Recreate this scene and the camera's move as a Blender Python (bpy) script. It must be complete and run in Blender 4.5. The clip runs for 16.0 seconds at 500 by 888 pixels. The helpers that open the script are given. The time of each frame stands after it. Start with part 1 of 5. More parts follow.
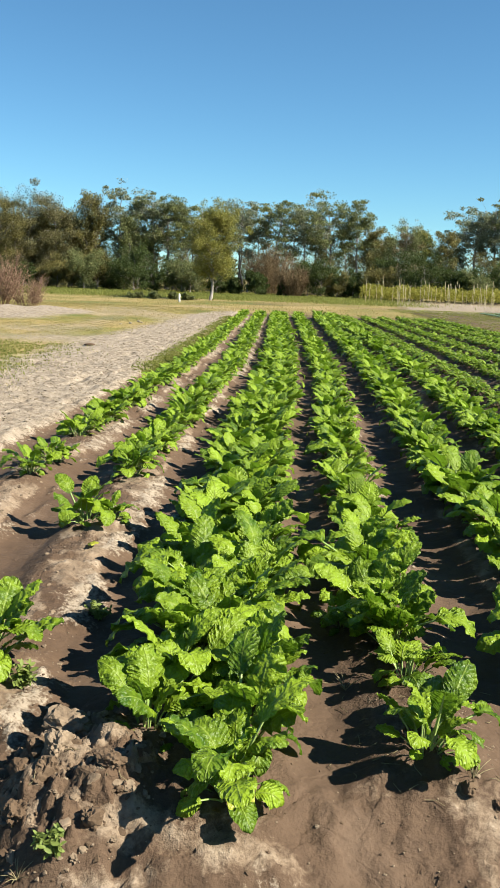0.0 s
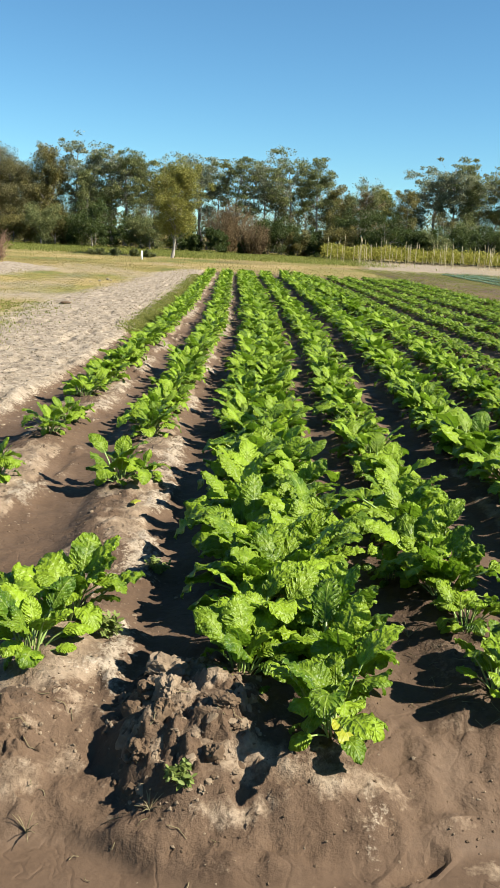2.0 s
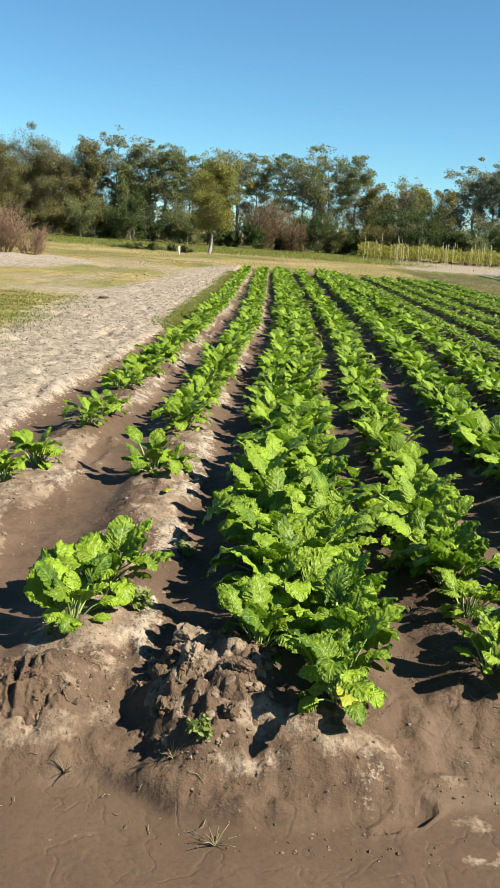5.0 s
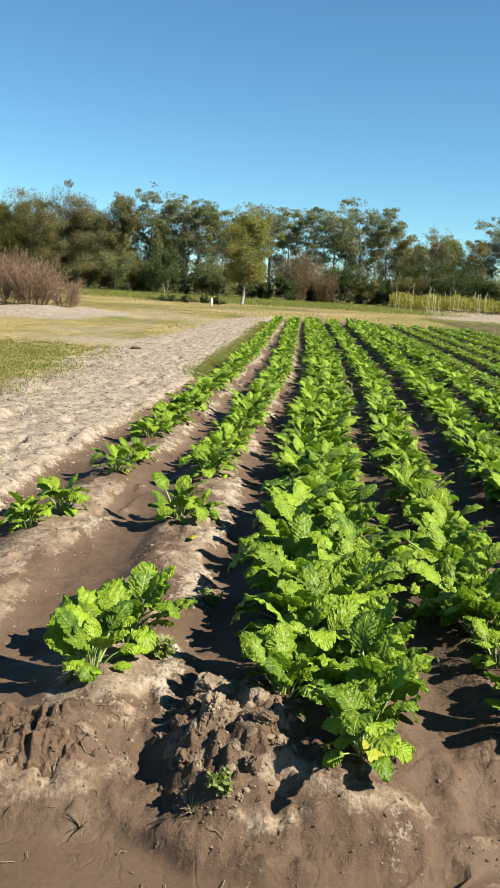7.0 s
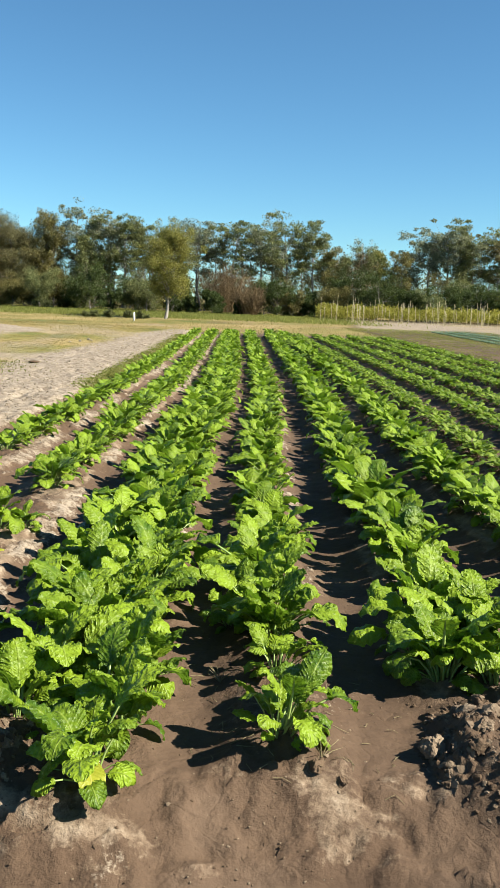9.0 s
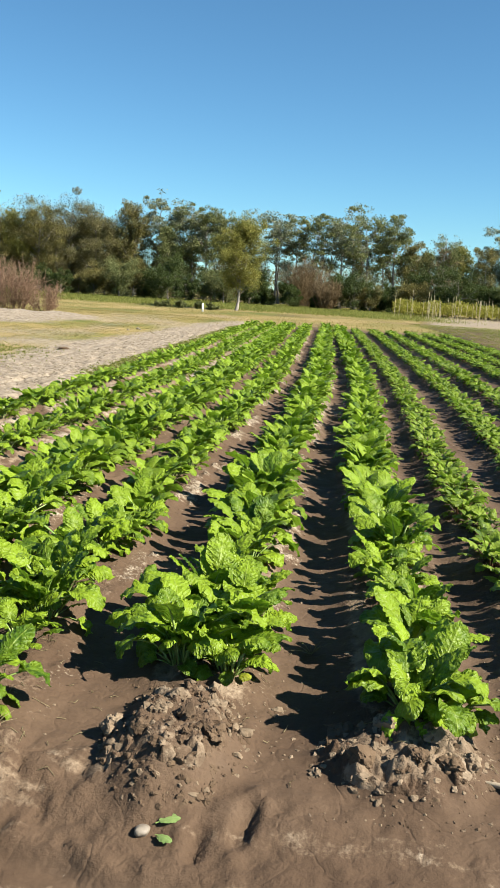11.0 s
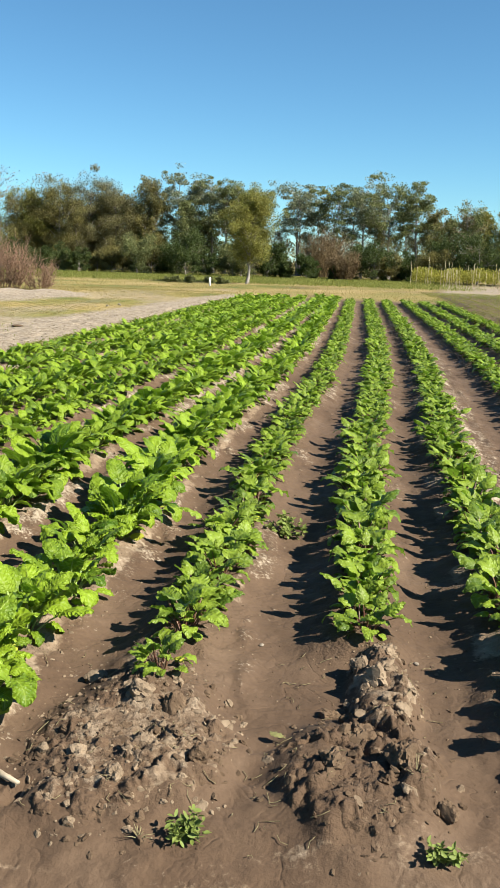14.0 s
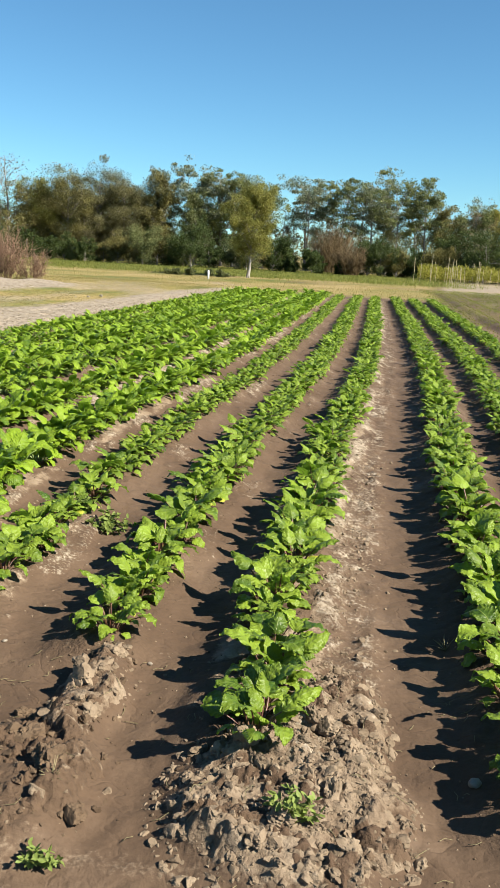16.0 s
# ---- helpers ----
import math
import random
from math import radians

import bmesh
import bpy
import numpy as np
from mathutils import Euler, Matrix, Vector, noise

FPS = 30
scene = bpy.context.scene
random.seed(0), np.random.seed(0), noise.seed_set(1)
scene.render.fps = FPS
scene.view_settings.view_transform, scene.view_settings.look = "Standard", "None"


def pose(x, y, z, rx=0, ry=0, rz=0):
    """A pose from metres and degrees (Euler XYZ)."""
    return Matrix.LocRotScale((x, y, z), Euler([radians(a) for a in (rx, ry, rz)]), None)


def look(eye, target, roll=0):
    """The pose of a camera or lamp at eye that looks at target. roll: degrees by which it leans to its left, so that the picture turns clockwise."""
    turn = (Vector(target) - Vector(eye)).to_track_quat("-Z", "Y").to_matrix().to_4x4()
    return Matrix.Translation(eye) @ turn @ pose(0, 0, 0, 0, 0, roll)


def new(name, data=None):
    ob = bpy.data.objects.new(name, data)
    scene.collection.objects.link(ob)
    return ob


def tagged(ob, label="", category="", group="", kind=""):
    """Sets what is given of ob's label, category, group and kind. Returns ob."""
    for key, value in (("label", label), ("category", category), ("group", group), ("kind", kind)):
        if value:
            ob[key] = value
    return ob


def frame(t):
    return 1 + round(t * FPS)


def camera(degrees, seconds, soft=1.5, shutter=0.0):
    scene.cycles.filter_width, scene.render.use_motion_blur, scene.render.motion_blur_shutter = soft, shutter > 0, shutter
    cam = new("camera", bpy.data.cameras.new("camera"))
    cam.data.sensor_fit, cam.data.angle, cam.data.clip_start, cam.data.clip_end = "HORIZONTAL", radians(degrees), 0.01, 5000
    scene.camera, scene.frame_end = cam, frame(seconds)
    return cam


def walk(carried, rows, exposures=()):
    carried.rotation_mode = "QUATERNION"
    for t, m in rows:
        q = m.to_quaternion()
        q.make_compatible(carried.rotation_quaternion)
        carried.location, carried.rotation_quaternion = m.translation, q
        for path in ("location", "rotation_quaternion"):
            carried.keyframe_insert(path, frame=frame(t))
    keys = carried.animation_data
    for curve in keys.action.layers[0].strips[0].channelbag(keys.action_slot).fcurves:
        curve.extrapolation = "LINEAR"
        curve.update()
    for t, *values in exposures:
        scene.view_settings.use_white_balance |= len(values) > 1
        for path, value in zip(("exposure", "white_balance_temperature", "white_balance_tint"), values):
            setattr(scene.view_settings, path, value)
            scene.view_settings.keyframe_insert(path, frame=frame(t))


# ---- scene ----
cam = camera(31.9, 16.0, soft=1.2)

PATH = [
    (0, (-0.05, 0.052, 1.459), (-0.077, 2.017, 1.088), 2.1),
    (0.5, (-0.311, 0.025, 1.452), (-0.299, 1.99, 1.08), 3.5),
    (1, (-0.445, -0.058, 1.473), (-0.381, 1.896, 1.05), 2.0),
    (1.5, (-0.468, -0.1, 1.478), (-0.367, 1.844, 1.019), 2.2),
    (2, (-0.482, -0.096, 1.481), (-0.403, 1.849, 1.023), 2.9),
    (2.5, (-0.477, -0.085, 1.478), (-0.404, 1.861, 1.019), 2.9),
    (3, (-0.49, -0.103, 1.482), (-0.395, 1.831, 0.979), 3.6),
    (3.5, (-0.499, -0.198, 1.499), (-0.392, 1.736, 0.998), 4.2),
    (4, (-0.471, -0.336, 1.515), (-0.442, 1.596, 0.999), 4.8),
    (4.5, (-0.45, -0.393, 1.55), (-0.439, 1.546, 1.061), 3.3),
    (5, (-0.458, -0.399, 1.548), (-0.451, 1.545, 1.077), 4.0),
    (5.2, (-0.461, -0.394, 1.531), (-0.518, 1.548, 1.054), 3.8),
    (7.3, (-0.398, -0.338, 1.518), (-0.474, 1.628, 1.161), 3.4),
    (7.5, (-0.366, -0.321, 1.517), (-0.442, 1.645, 1.159), 4.0),
    (8, (-0.255, -0.251, 1.501), (-0.321, 1.706, 1.096), 5.4),
    (8.5, (-0.02, -0.142, 1.44), (0.018, 1.819, 1.051), 3.3),
    (9, (0.264, -0.124, 1.448), (0.325, 1.849, 1.122), 2.2),
    (9.2, (0.399, -0.127, 1.443), (0.444, 1.845, 1.113), 4.0),
    (11.3, (1.695, -0.169, 1.508), (1.557, 1.795, 1.158), 3.3),
    (11.5, (1.79, -0.155, 1.514), (1.723, 1.814, 1.166), 2.2),
    (12, (2.053, -0.048, 1.493), (2.012, 1.907, 1.074), 2.2),
    (12.5, (2.332, 0.043, 1.518), (2.219, 1.993, 1.089), 2.6),
    (13, (2.637, 0.014, 1.497), (2.472, 1.961, 1.073), 2.8),
    (13.5, (2.912, 0.014, 1.509), (2.705, 1.958, 1.09), 2.9),
    (14, (3.211, 0.129, 1.516), (2.992, 2.074, 1.105), 1.8),
    (14.5, (3.437, 0.21, 1.526), (3.214, 2.154, 1.116), 2.1),
    (15, (3.721, 0.215, 1.524), (3.509, 2.159, 1.105), 1.5),
    (15.5, (3.987, 0.222, 1.543), (3.757, 2.165, 1.128), 2.5),
    (16, (4.248, 0.291, 1.567), (4.0, 2.229, 1.141), 2.9),
]
walk(cam, [(t, look(eye, target, roll)) for t, eye, target, roll in PATH])

# ---- light ----
SUN_AZ, SUN_EL = radians(-18.0), radians(40.0)      # azimuth from +x towards +y
sun_dir = Vector((math.cos(SUN_AZ) * math.cos(SUN_EL), math.sin(SUN_AZ) * math.cos(SUN_EL), math.sin(SUN_EL)))
world = bpy.data.worlds.new("world")
scene.world = world
world.use_nodes = True
wn = world.node_tree.nodes
sky = wn.new("ShaderNodeTexSky")
sky.sky_type = 'NISHITA'
sky.sun_disc = False
sky.sun_elevation = SUN_EL
sky.sun_rotation = math.pi / 2 - SUN_AZ
sky.altitude = 20.0
sky.air_density, sky.dust_density, sky.ozone_density = 0.85, 0.0, 5.0
wn["Background"].inputs["Strength"].default_value = 0.05
clear = wn.new("ShaderNodeMix")
clear.data_type, clear.blend_type = 'RGBA', 'MULTIPLY'
clear.inputs[0].default_value, clear.inputs[7].default_value = 1.0, (0.67, 0.96, 0.96, 1)
world.node_tree.links.new(sky.outputs[0], clear.inputs[6])
world.node_tree.links.new(clear.outputs[2], wn["Background"].inputs["Color"])
lamp = bpy.data.lights.new("sun", "SUN")
lamp.energy, lamp.angle, lamp.color = 5.0, radians(0.53), (1.0, 0.925, 0.80)
sun = new("sun", lamp)
sun.matrix_world = look(tuple(sun_dir * 50), (0, 0, 0))
scene.view_settings.exposure = 1.605


# ---- numeric helpers ----
def lattice(ix, iy, seed):
    h = (ix.astype(np.int64) * 374761393 + iy.astype(np.int64) * 668265263 + seed * 1442695041) & 0xFFFFFFFF
    h = ((h ^ (h >> 13)) * 1274126177) & 0xFFFFFFFF
    return ((h ^ (h >> 16)) & 0xFFFF) / 65535.0


def vnoise(x, y, seed=0):
    """Smooth value noise from 0 to 1."""
    ix, iy = np.floor(x), np.floor(y)
    fx, fy = x - ix, y - iy
    fx, fy = fx * fx * (3 - 2 * fx), fy * fy * (3 - 2 * fy)
    a, b = lattice(ix, iy, seed), lattice(ix + 1, iy, seed)
    c, d = lattice(ix, iy + 1, seed), lattice(ix + 1, iy + 1, seed)
    return (a * (1 - fx) + b * fx) * (1 - fy) + (c * (1 - fx) + d * fx) * fy


def fbm(x, y, octaves=4, seed=0):
    total, amp, norm = 0, 1.0, 0.0
    for k in range(octaves):
        total = total + amp * vnoise(x * 2 ** k + 17.3 * k, y * 2 ** k - 9.1 * k, seed + k)
        norm += amp
        amp *= 0.5
    return total / norm


def cells(x, y, seed=0):
    """Packed lumps: 1 at a lump's middle, 0 and less at its seams; the second value differs from lump to lump."""
    ix, iy = np.floor(x), np.floor(y)
    best, mark = np.full_like(x, 9.0), np.zeros_like(x)
    for dx in (-1, 0, 1):
        for dy in (-1, 0, 1):
            cx, cy = ix + dx, iy + dy
            d = (cx + lattice(cx, cy, seed) - x) ** 2 + (cy + lattice(cx, cy, seed + 7) - y) ** 2
            less = d < best
            best = np.where(less, d, best)
            mark = np.where(less, lattice(cx, cy, seed + 13), mark)
    return 1 - 1.6 * best, mark


def cloddy(x, y, size, seed=0):
    """Broken soil of lumps of about that size, from 0 to 1."""
    wx, wy = x + 0.3 * size * (fbm(x / size, y / size, 2, seed + 31) - 0.5), y + 0.3 * size * (fbm(x / size, y / size, 2, seed + 32) - 0.5)
    total = 0
    for k, w in ((1.0, 0.55), (2.1, 0.30), (4.6, 0.15)):
        c, m = cells(wx * k / size, wy * k / size, seed + int(k * 10))
        total = total + w * np.maximum(c, 0) * (0.25 + 0.75 * m)
    return total


def smooth(a, b, x):
    t = np.clip((x - a) / (b - a), 0, 1)
    return t * t * (3 - 2 * t)


# ---- materials ----
def node_material(name):
    m = bpy.data.materials.new(name)
    m.use_nodes = True
    nt = m.node_tree
    return m, nt, nt.nodes, nt.links, nt.nodes["Principled BSDF"]


def noise_node(nt, scale, detail=4.0, rough=0.55, coord=None):
    n = nt.nodes.new("ShaderNodeTexNoise")
    n.inputs["Scale"].default_value, n.inputs["Detail"].default_value, n.inputs["Roughness"].default_value = scale, detail, rough
    if coord is not None:
        nt.links.new(coord, n.inputs["Vector"])
    return n


def ramp_node(nt, stops, fac):
    r = nt.nodes.new("ShaderNodeValToRGB")
    e = r.color_ramp.elements
    while len(e) < len(stops):
        e.new(0.5)
    for i, (p, c) in enumerate(stops):
        e[i].position, e[i].color = p, (*c, 1)
    nt.links.new(fac, r.inputs[0])
    return r


def mix_node(nt, fac, a, b, mode='MIX'):
    m = nt.nodes.new("ShaderNodeMix")
    m.data_type, m.blend_type = 'RGBA', mode
    for socket, value in ((m.inputs[0], fac), (m.inputs[6], a), (m.inputs[7], b)):
        if isinstance(value, (int, float)):
            socket.default_value = value
        elif isinstance(value, tuple):
            socket.default_value = (*value, 1)
        else:
            nt.links.new(value, socket)
    return m.outputs[2]


def math_node(nt, op, a, b=None, clamp=False):
    m = nt.nodes.new("ShaderNodeMath")
    m.operation, m.use_clamp = op, clamp
    for socket, value in zip(m.inputs, (a, b)):
        if value is None:
            continue
        if isinstance(value, (int, float)):
            socket.default_value = value
        else:
            nt.links.new(value, socket)
    return m.outputs[0]


def bump_node(nt, height, strength, distance, base=None):
    b = nt.nodes.new("ShaderNodeBump")
    b.inputs["Strength"].default_value, b.inputs["Distance"].default_value = strength, distance
    nt.links.new(height, b.inputs["Height"])
    if base is not None:
        nt.links.new(base, b.inputs["Normal"])
    return b.outputs["Normal"]


def position(nt):
    return nt.nodes.new("ShaderNodeNewGeometry").outputs["Position"]


def attribute(nt, name):
    a = nt.nodes.new("ShaderNodeAttribute")
    a.attribute_name = name
    return a.outputs["Fac"]


def ground_material():
    m, nt, nodes, links, p = node_material("field_ground")
    pos = position(nt)
    big, mid, fine = noise_node(nt, 1.3, 5, 0.6, pos), noise_node(nt, 9, 6, 0.65, pos), noise_node(nt, 55, 5, 0.7, pos)
    damp = ramp_node(nt, [(0.3, (0.0556, 0.0342, 0.0202)), (0.55, (0.08, 0.0516, 0.0312)), (0.75, (0.102, 0.0691, 0.044))], big.outputs[0]).outputs[0]
    crust = ramp_node(nt, [(0.30, (0.078, 0.053, 0.034)), (0.5, (0.166, 0.123, 0.082)), (0.70, (0.255, 0.203, 0.145))], mid.outputs[0]).outputs[0]
    dust = ramp_node(nt, [(0.32, (0.108, 0.084, 0.062)), (0.5, (0.208, 0.173, 0.128)), (0.70, (0.292, 0.248, 0.190))], mid.outputs[0]).outputs[0]
    wide = noise_node(nt, 0.16, 3, 0.55, pos)
    sward = math_node(nt, 'ADD', math_node(nt, 'MULTIPLY', wide.outputs[0], 0.75), math_node(nt, 'ADD', math_node(nt, 'MULTIPLY', big.outputs[0], 0.25), math_node(nt, 'MULTIPLY', mid.outputs[0], 0.12)))
    meadow = ramp_node(nt, [(0.42, (0.075, 0.088, 0.016)), (0.52, (0.150, 0.132, 0.036)), (0.60, (0.215, 0.165, 0.062)), (0.70, (0.265, 0.205, 0.098))], sward).outputs[0]
    speck = math_node(nt, 'ADD', math_node(nt, 'MULTIPLY', mid.outputs[0], 0.8), math_node(nt, 'MULTIPLY', fine.outputs[0], 1.1))
    fac = math_node(nt, 'MULTIPLY', math_node(nt, 'ADD', math_node(nt, 'MULTIPLY', attribute(nt, "dry"), 1.3), math_node(nt, 'SUBTRACT', speck, 1.42)), 2.7, True)
    damp = mix_node(nt, math_node(nt, 'MULTIPLY', attribute(nt, "mud"), 0.9), damp, (0.90, 0.89, 0.89), 'MULTIPLY')
    col = mix_node(nt, math_node(nt, 'MULTIPLY', fac, 0.85), damp, crust)
    much = math_node(nt, 'ADD', math_node(nt, 'MULTIPLY', attribute(nt, "dust"), 1.5), math_node(nt, 'MULTIPLY', math_node(nt, 'SUBTRACT', speck, 0.95), 2.2))
    col = mix_node(nt, math_node(nt, 'MULTIPLY', math_node(nt, 'SUBTRACT', much, 0.55), 2.2, True), col, dust)
    col = mix_node(nt, attribute(nt, "grass"), col, meadow)
    grain = ramp_node(nt, [(0.25, (0.72, 0.70, 0.68)), (0.5, (1.0, 1.0, 1.0)), (0.8, (1.18, 1.18, 1.18))], fine.outputs[0]).outputs[0]
    col = mix_node(nt, 0.75, col, grain, 'MULTIPLY')
    links.new(col, p.inputs["Base Color"])
    wet = math_node(nt, 'MULTIPLY', attribute(nt, "mud"), ramp_node(nt, [(0.45, (0, 0, 0)), (0.7, (1, 1, 1))], big.outputs[0]).outputs[0])
    r = nodes.new("ShaderNodeMapRange")
    links.new(wet, r.inputs[0])
    r.inputs[3].default_value, r.inputs[4].default_value = 0.92, 0.62
    links.new(r.outputs[0], p.inputs["Roughness"])
    p.inputs["Specular IOR Level"].default_value = 0.25
    coarse = math_node(nt, 'SUBTRACT', 1.0, attribute(nt, "mud"), True)
    soft_h = noise_node(nt, 6, 3, 0.5, pos).outputs[0]
    lumps = math_node(nt, 'ADD', math_node(nt, 'MULTIPLY', mid.outputs[0], math_node(nt, 'MULTIPLY', coarse, 1.6)), math_node(nt, 'MULTIPLY', soft_h, 0.4))
    flow = noise_node(nt, 5.5, 3, 0.5, pos)
    flow.inputs["Distortion"].default_value = 0.35
    crease = math_node(nt, 'MINIMUM', math_node(nt, 'ABSOLUTE', math_node(nt, 'SUBTRACT', flow.outputs[0], 0.5)), 0.035)
    lumps = math_node(nt, 'ADD', lumps, math_node(nt, 'MULTIPLY', crease, 2.3))
    n1 = bump_node(nt, lumps, 0.6, 0.03)
    tiny = math_node(nt, 'MULTIPLY', fine.outputs[0], math_node(nt, 'ADD', math_node(nt, 'MULTIPLY', coarse, 1.0), 0.22))
    links.new(bump_node(nt, tiny, 0.75, 0.010, n1), p.inputs["Normal"])
    return m


def clod_material(name, lo, hi, scale=14):
    m, nt, nodes, links, p = node_material(name)
    pos = position(nt)
    a, b = noise_node(nt, scale, 6, 0.65, pos), noise_node(nt, scale * 9, 4, 0.7, pos)
    isl = nodes.new("ShaderNodeNewGeometry").outputs["Random Per Island"]
    col = ramp_node(nt, [(0.3, lo), (0.7, hi)], a.outputs[0]).outputs[0]
    shade = ramp_node(nt, [(0.0, (0.8, 0.79, 0.78)), (1.0, (1.12, 1.12, 1.12))], isl).outputs[0]
    links.new(mix_node(nt, 0.8, col, shade, 'MULTIPLY'), p.inputs["Base Color"])
    p.inputs["Roughness"].default_value = 0.95
    p.inputs["Specular IOR Level"].default_value = 0.2
    n1 = bump_node(nt, a.outputs[0], 0.6, 0.02)
    links.new(bump_node(nt, b.outputs[0], 0.5, 0.004, n1), p.inputs["Normal"])
    return m


def leaf_material(name, deep, fresh, rib, rough=0.42, veins=9.0, thin=0.32, glow=(0.20, 0.40, 0.025), crinkle=0.013):
    """A leaf blade: colour by plant and by patch, pale rib and side veins by its UV, blistered between the veins, light shining through."""
    m, nt, nodes, links, p = node_material(name)
    pos = position(nt)
    uv = nodes.new("ShaderNodeUVMap")
    sep = nodes.new("ShaderNodeSeparateXYZ")
    links.new(uv.outputs[0], sep.inputs[0])
    side = math_node(nt, 'ABSOLUTE', math_node(nt, 'SUBTRACT', sep.outputs[0], 0.5))
    rnd = nodes.new("ShaderNodeObjectInfo").outputs["Random"]
    isl = nodes.new("ShaderNodeNewGeometry").outputs["Random Per Island"]
    patch = noise_node(nt, 16, 4, 0.6, pos)
    f = math_node(nt, 'ADD', math_node(nt, 'MULTIPLY', patch.outputs[0], 0.75), math_node(nt, 'MULTIPLY', math_node(nt, 'FRACT', math_node(nt, 'ADD', rnd, isl)), 0.45))
    col = ramp_node(nt, [(0.28, deep), (0.62, fresh), (0.92, tuple(min(1, c * 1.35) for c in fresh))], f).outputs[0]
    slant = math_node(nt, 'SUBTRACT', sep.outputs[1], math_node(nt, 'MULTIPLY', side, 0.55))
    wave = math_node(nt, 'SINE', math_node(nt, 'ADD', math_node(nt, 'MULTIPLY', slant, veins * 6.283), math_node(nt, 'MULTIPLY', patch.outputs[0], 10.0)))
    vein = ramp_node(nt, [(0.80, (0, 0, 0)), (1.0, (1, 1, 1))], math_node(nt, 'MULTIPLY', wave, -1.0)).outputs[0]
    mid = ramp_node(nt, [(0.010, (1, 1, 1)), (0.034, (0, 0, 0))], side).outputs[0]
    col = mix_node(nt, math_node(nt, 'MULTIPLY', vein, 0.16), col, rib)
    col = mix_node(nt, math_node(nt, 'MULTIPLY', mid, 0.7), col, rib)
    links.new(col, p.inputs["Base Color"])
    p.inputs["Roughness"].default_value = rough
    p.inputs["Specular IOR Level"].default_value = 0.26
    # pillows between the side veins, cut across by finer veins, and a loose crumple over all
    puff = math_node(nt, 'POWER', math_node(nt, 'ABSOLUTE', math_node(nt, 'SINE', math_node(nt, 'ADD', math_node(nt, 'MULTIPLY', slant, veins * 3.1416), math_node(nt, 'MULTIPLY', patch.outputs[0], 5.0)))), 0.6)
    cross = noise_node(nt, 85, 2, 0.5, pos)
    crumple = noise_node(nt, 42, 2, 0.45, pos)
    rise = math_node(nt, 'MULTIPLY', puff, math_node(nt, 'MULTIPLY', side, 2.2, True))
    h = math_node(nt, 'MULTIPLY', rise, math_node(nt, 'ADD', math_node(nt, 'MULTIPLY', cross.outputs[0], 1.3), -0.25))
    h = math_node(nt, 'ADD', h, math_node(nt, 'MULTIPLY', crumple.outputs[0], 1.5))
    h = math_node(nt, 'SUBTRACT', h, math_node(nt, 'MULTIPLY', mid, 0.08))
    nrm = bump_node(nt, h, 0.85, crinkle)
    links.new(nrm, p.inputs["Normal"])
    tr = nodes.new("ShaderNodeBsdfTranslucent")
    links.new(mix_node(nt, 0.5, col, glow), tr.inputs["Color"])
    links.new(nrm, tr.inputs["Normal"])
    mx = nodes.new("ShaderNodeMixShader")
    mx.inputs[0].default_value = thin
    links.new(p.outputs[0], mx.inputs[1])
    links.new(tr.outputs[0], mx.inputs[2])
    links.new(mx.outputs[0], nodes["Material Output"].inputs[0])
    return m


def foliage_material(name, dark, light, thin=0.25):
    m, nt, nodes, links, p = node_material(name)
    isl = nodes.new("ShaderNodeNewGeometry").outputs["Random Per Island"]
    big = noise_node(nt, 0.55, 3, 0.6, position(nt))
    f = math_node(nt, 'ADD', math_node(nt, 'MULTIPLY', isl, 0.55), math_node(nt, 'MULTIPLY', big.outputs[0], 0.5))
    col = ramp_node(nt, [(0.2, dark), (0.8, light)], f).outputs[0]
    links.new(col, p.inputs["Base Color"])
    p.inputs["Roughness"].default_value = 0.6
    p.inputs["Specular IOR Level"].default_value = 0.25
    tr = nodes.new("ShaderNodeBsdfTranslucent")
    links.new(col, tr.inputs["Color"])
    mx = nodes.new("ShaderNodeMixShader")
    mx.inputs[0].default_value = thin
    links.new(p.outputs[0], mx.inputs[1])
    links.new(tr.outputs[0], mx.inputs[2])
    links.new(mx.outputs[0], nodes["Material Output"].inputs[0])
    return m


def plain_material(name, lo, hi, scale=20, rough=0.8, stretch=(1, 1, 1)):
    m, nt, nodes, links, p = node_material(name)
    mp = nodes.new("ShaderNodeMapping")
    mp.inputs["Scale"].default_value = stretch
    links.new(position(nt), mp.inputs[0])
    a = noise_node(nt, scale, 6, 0.65, mp.outputs[0])
    rnd = nodes.new("ShaderNodeObjectInfo").outputs["Random"]
    f = math_node(nt, 'ADD', math_node(nt, 'MULTIPLY', a.outputs[0], 0.8), math_node(nt, 'MULTIPLY', rnd, 0.2))
    links.new(ramp_node(nt, [(0.3, lo), (0.72, hi)], f).outputs[0], p.inputs["Base Color"])
    p.inputs["Roughness"].default_value = rough
    links.new(bump_node(nt, a.outputs[0], 0.4, 0.01), p.inputs["Normal"])
    return m


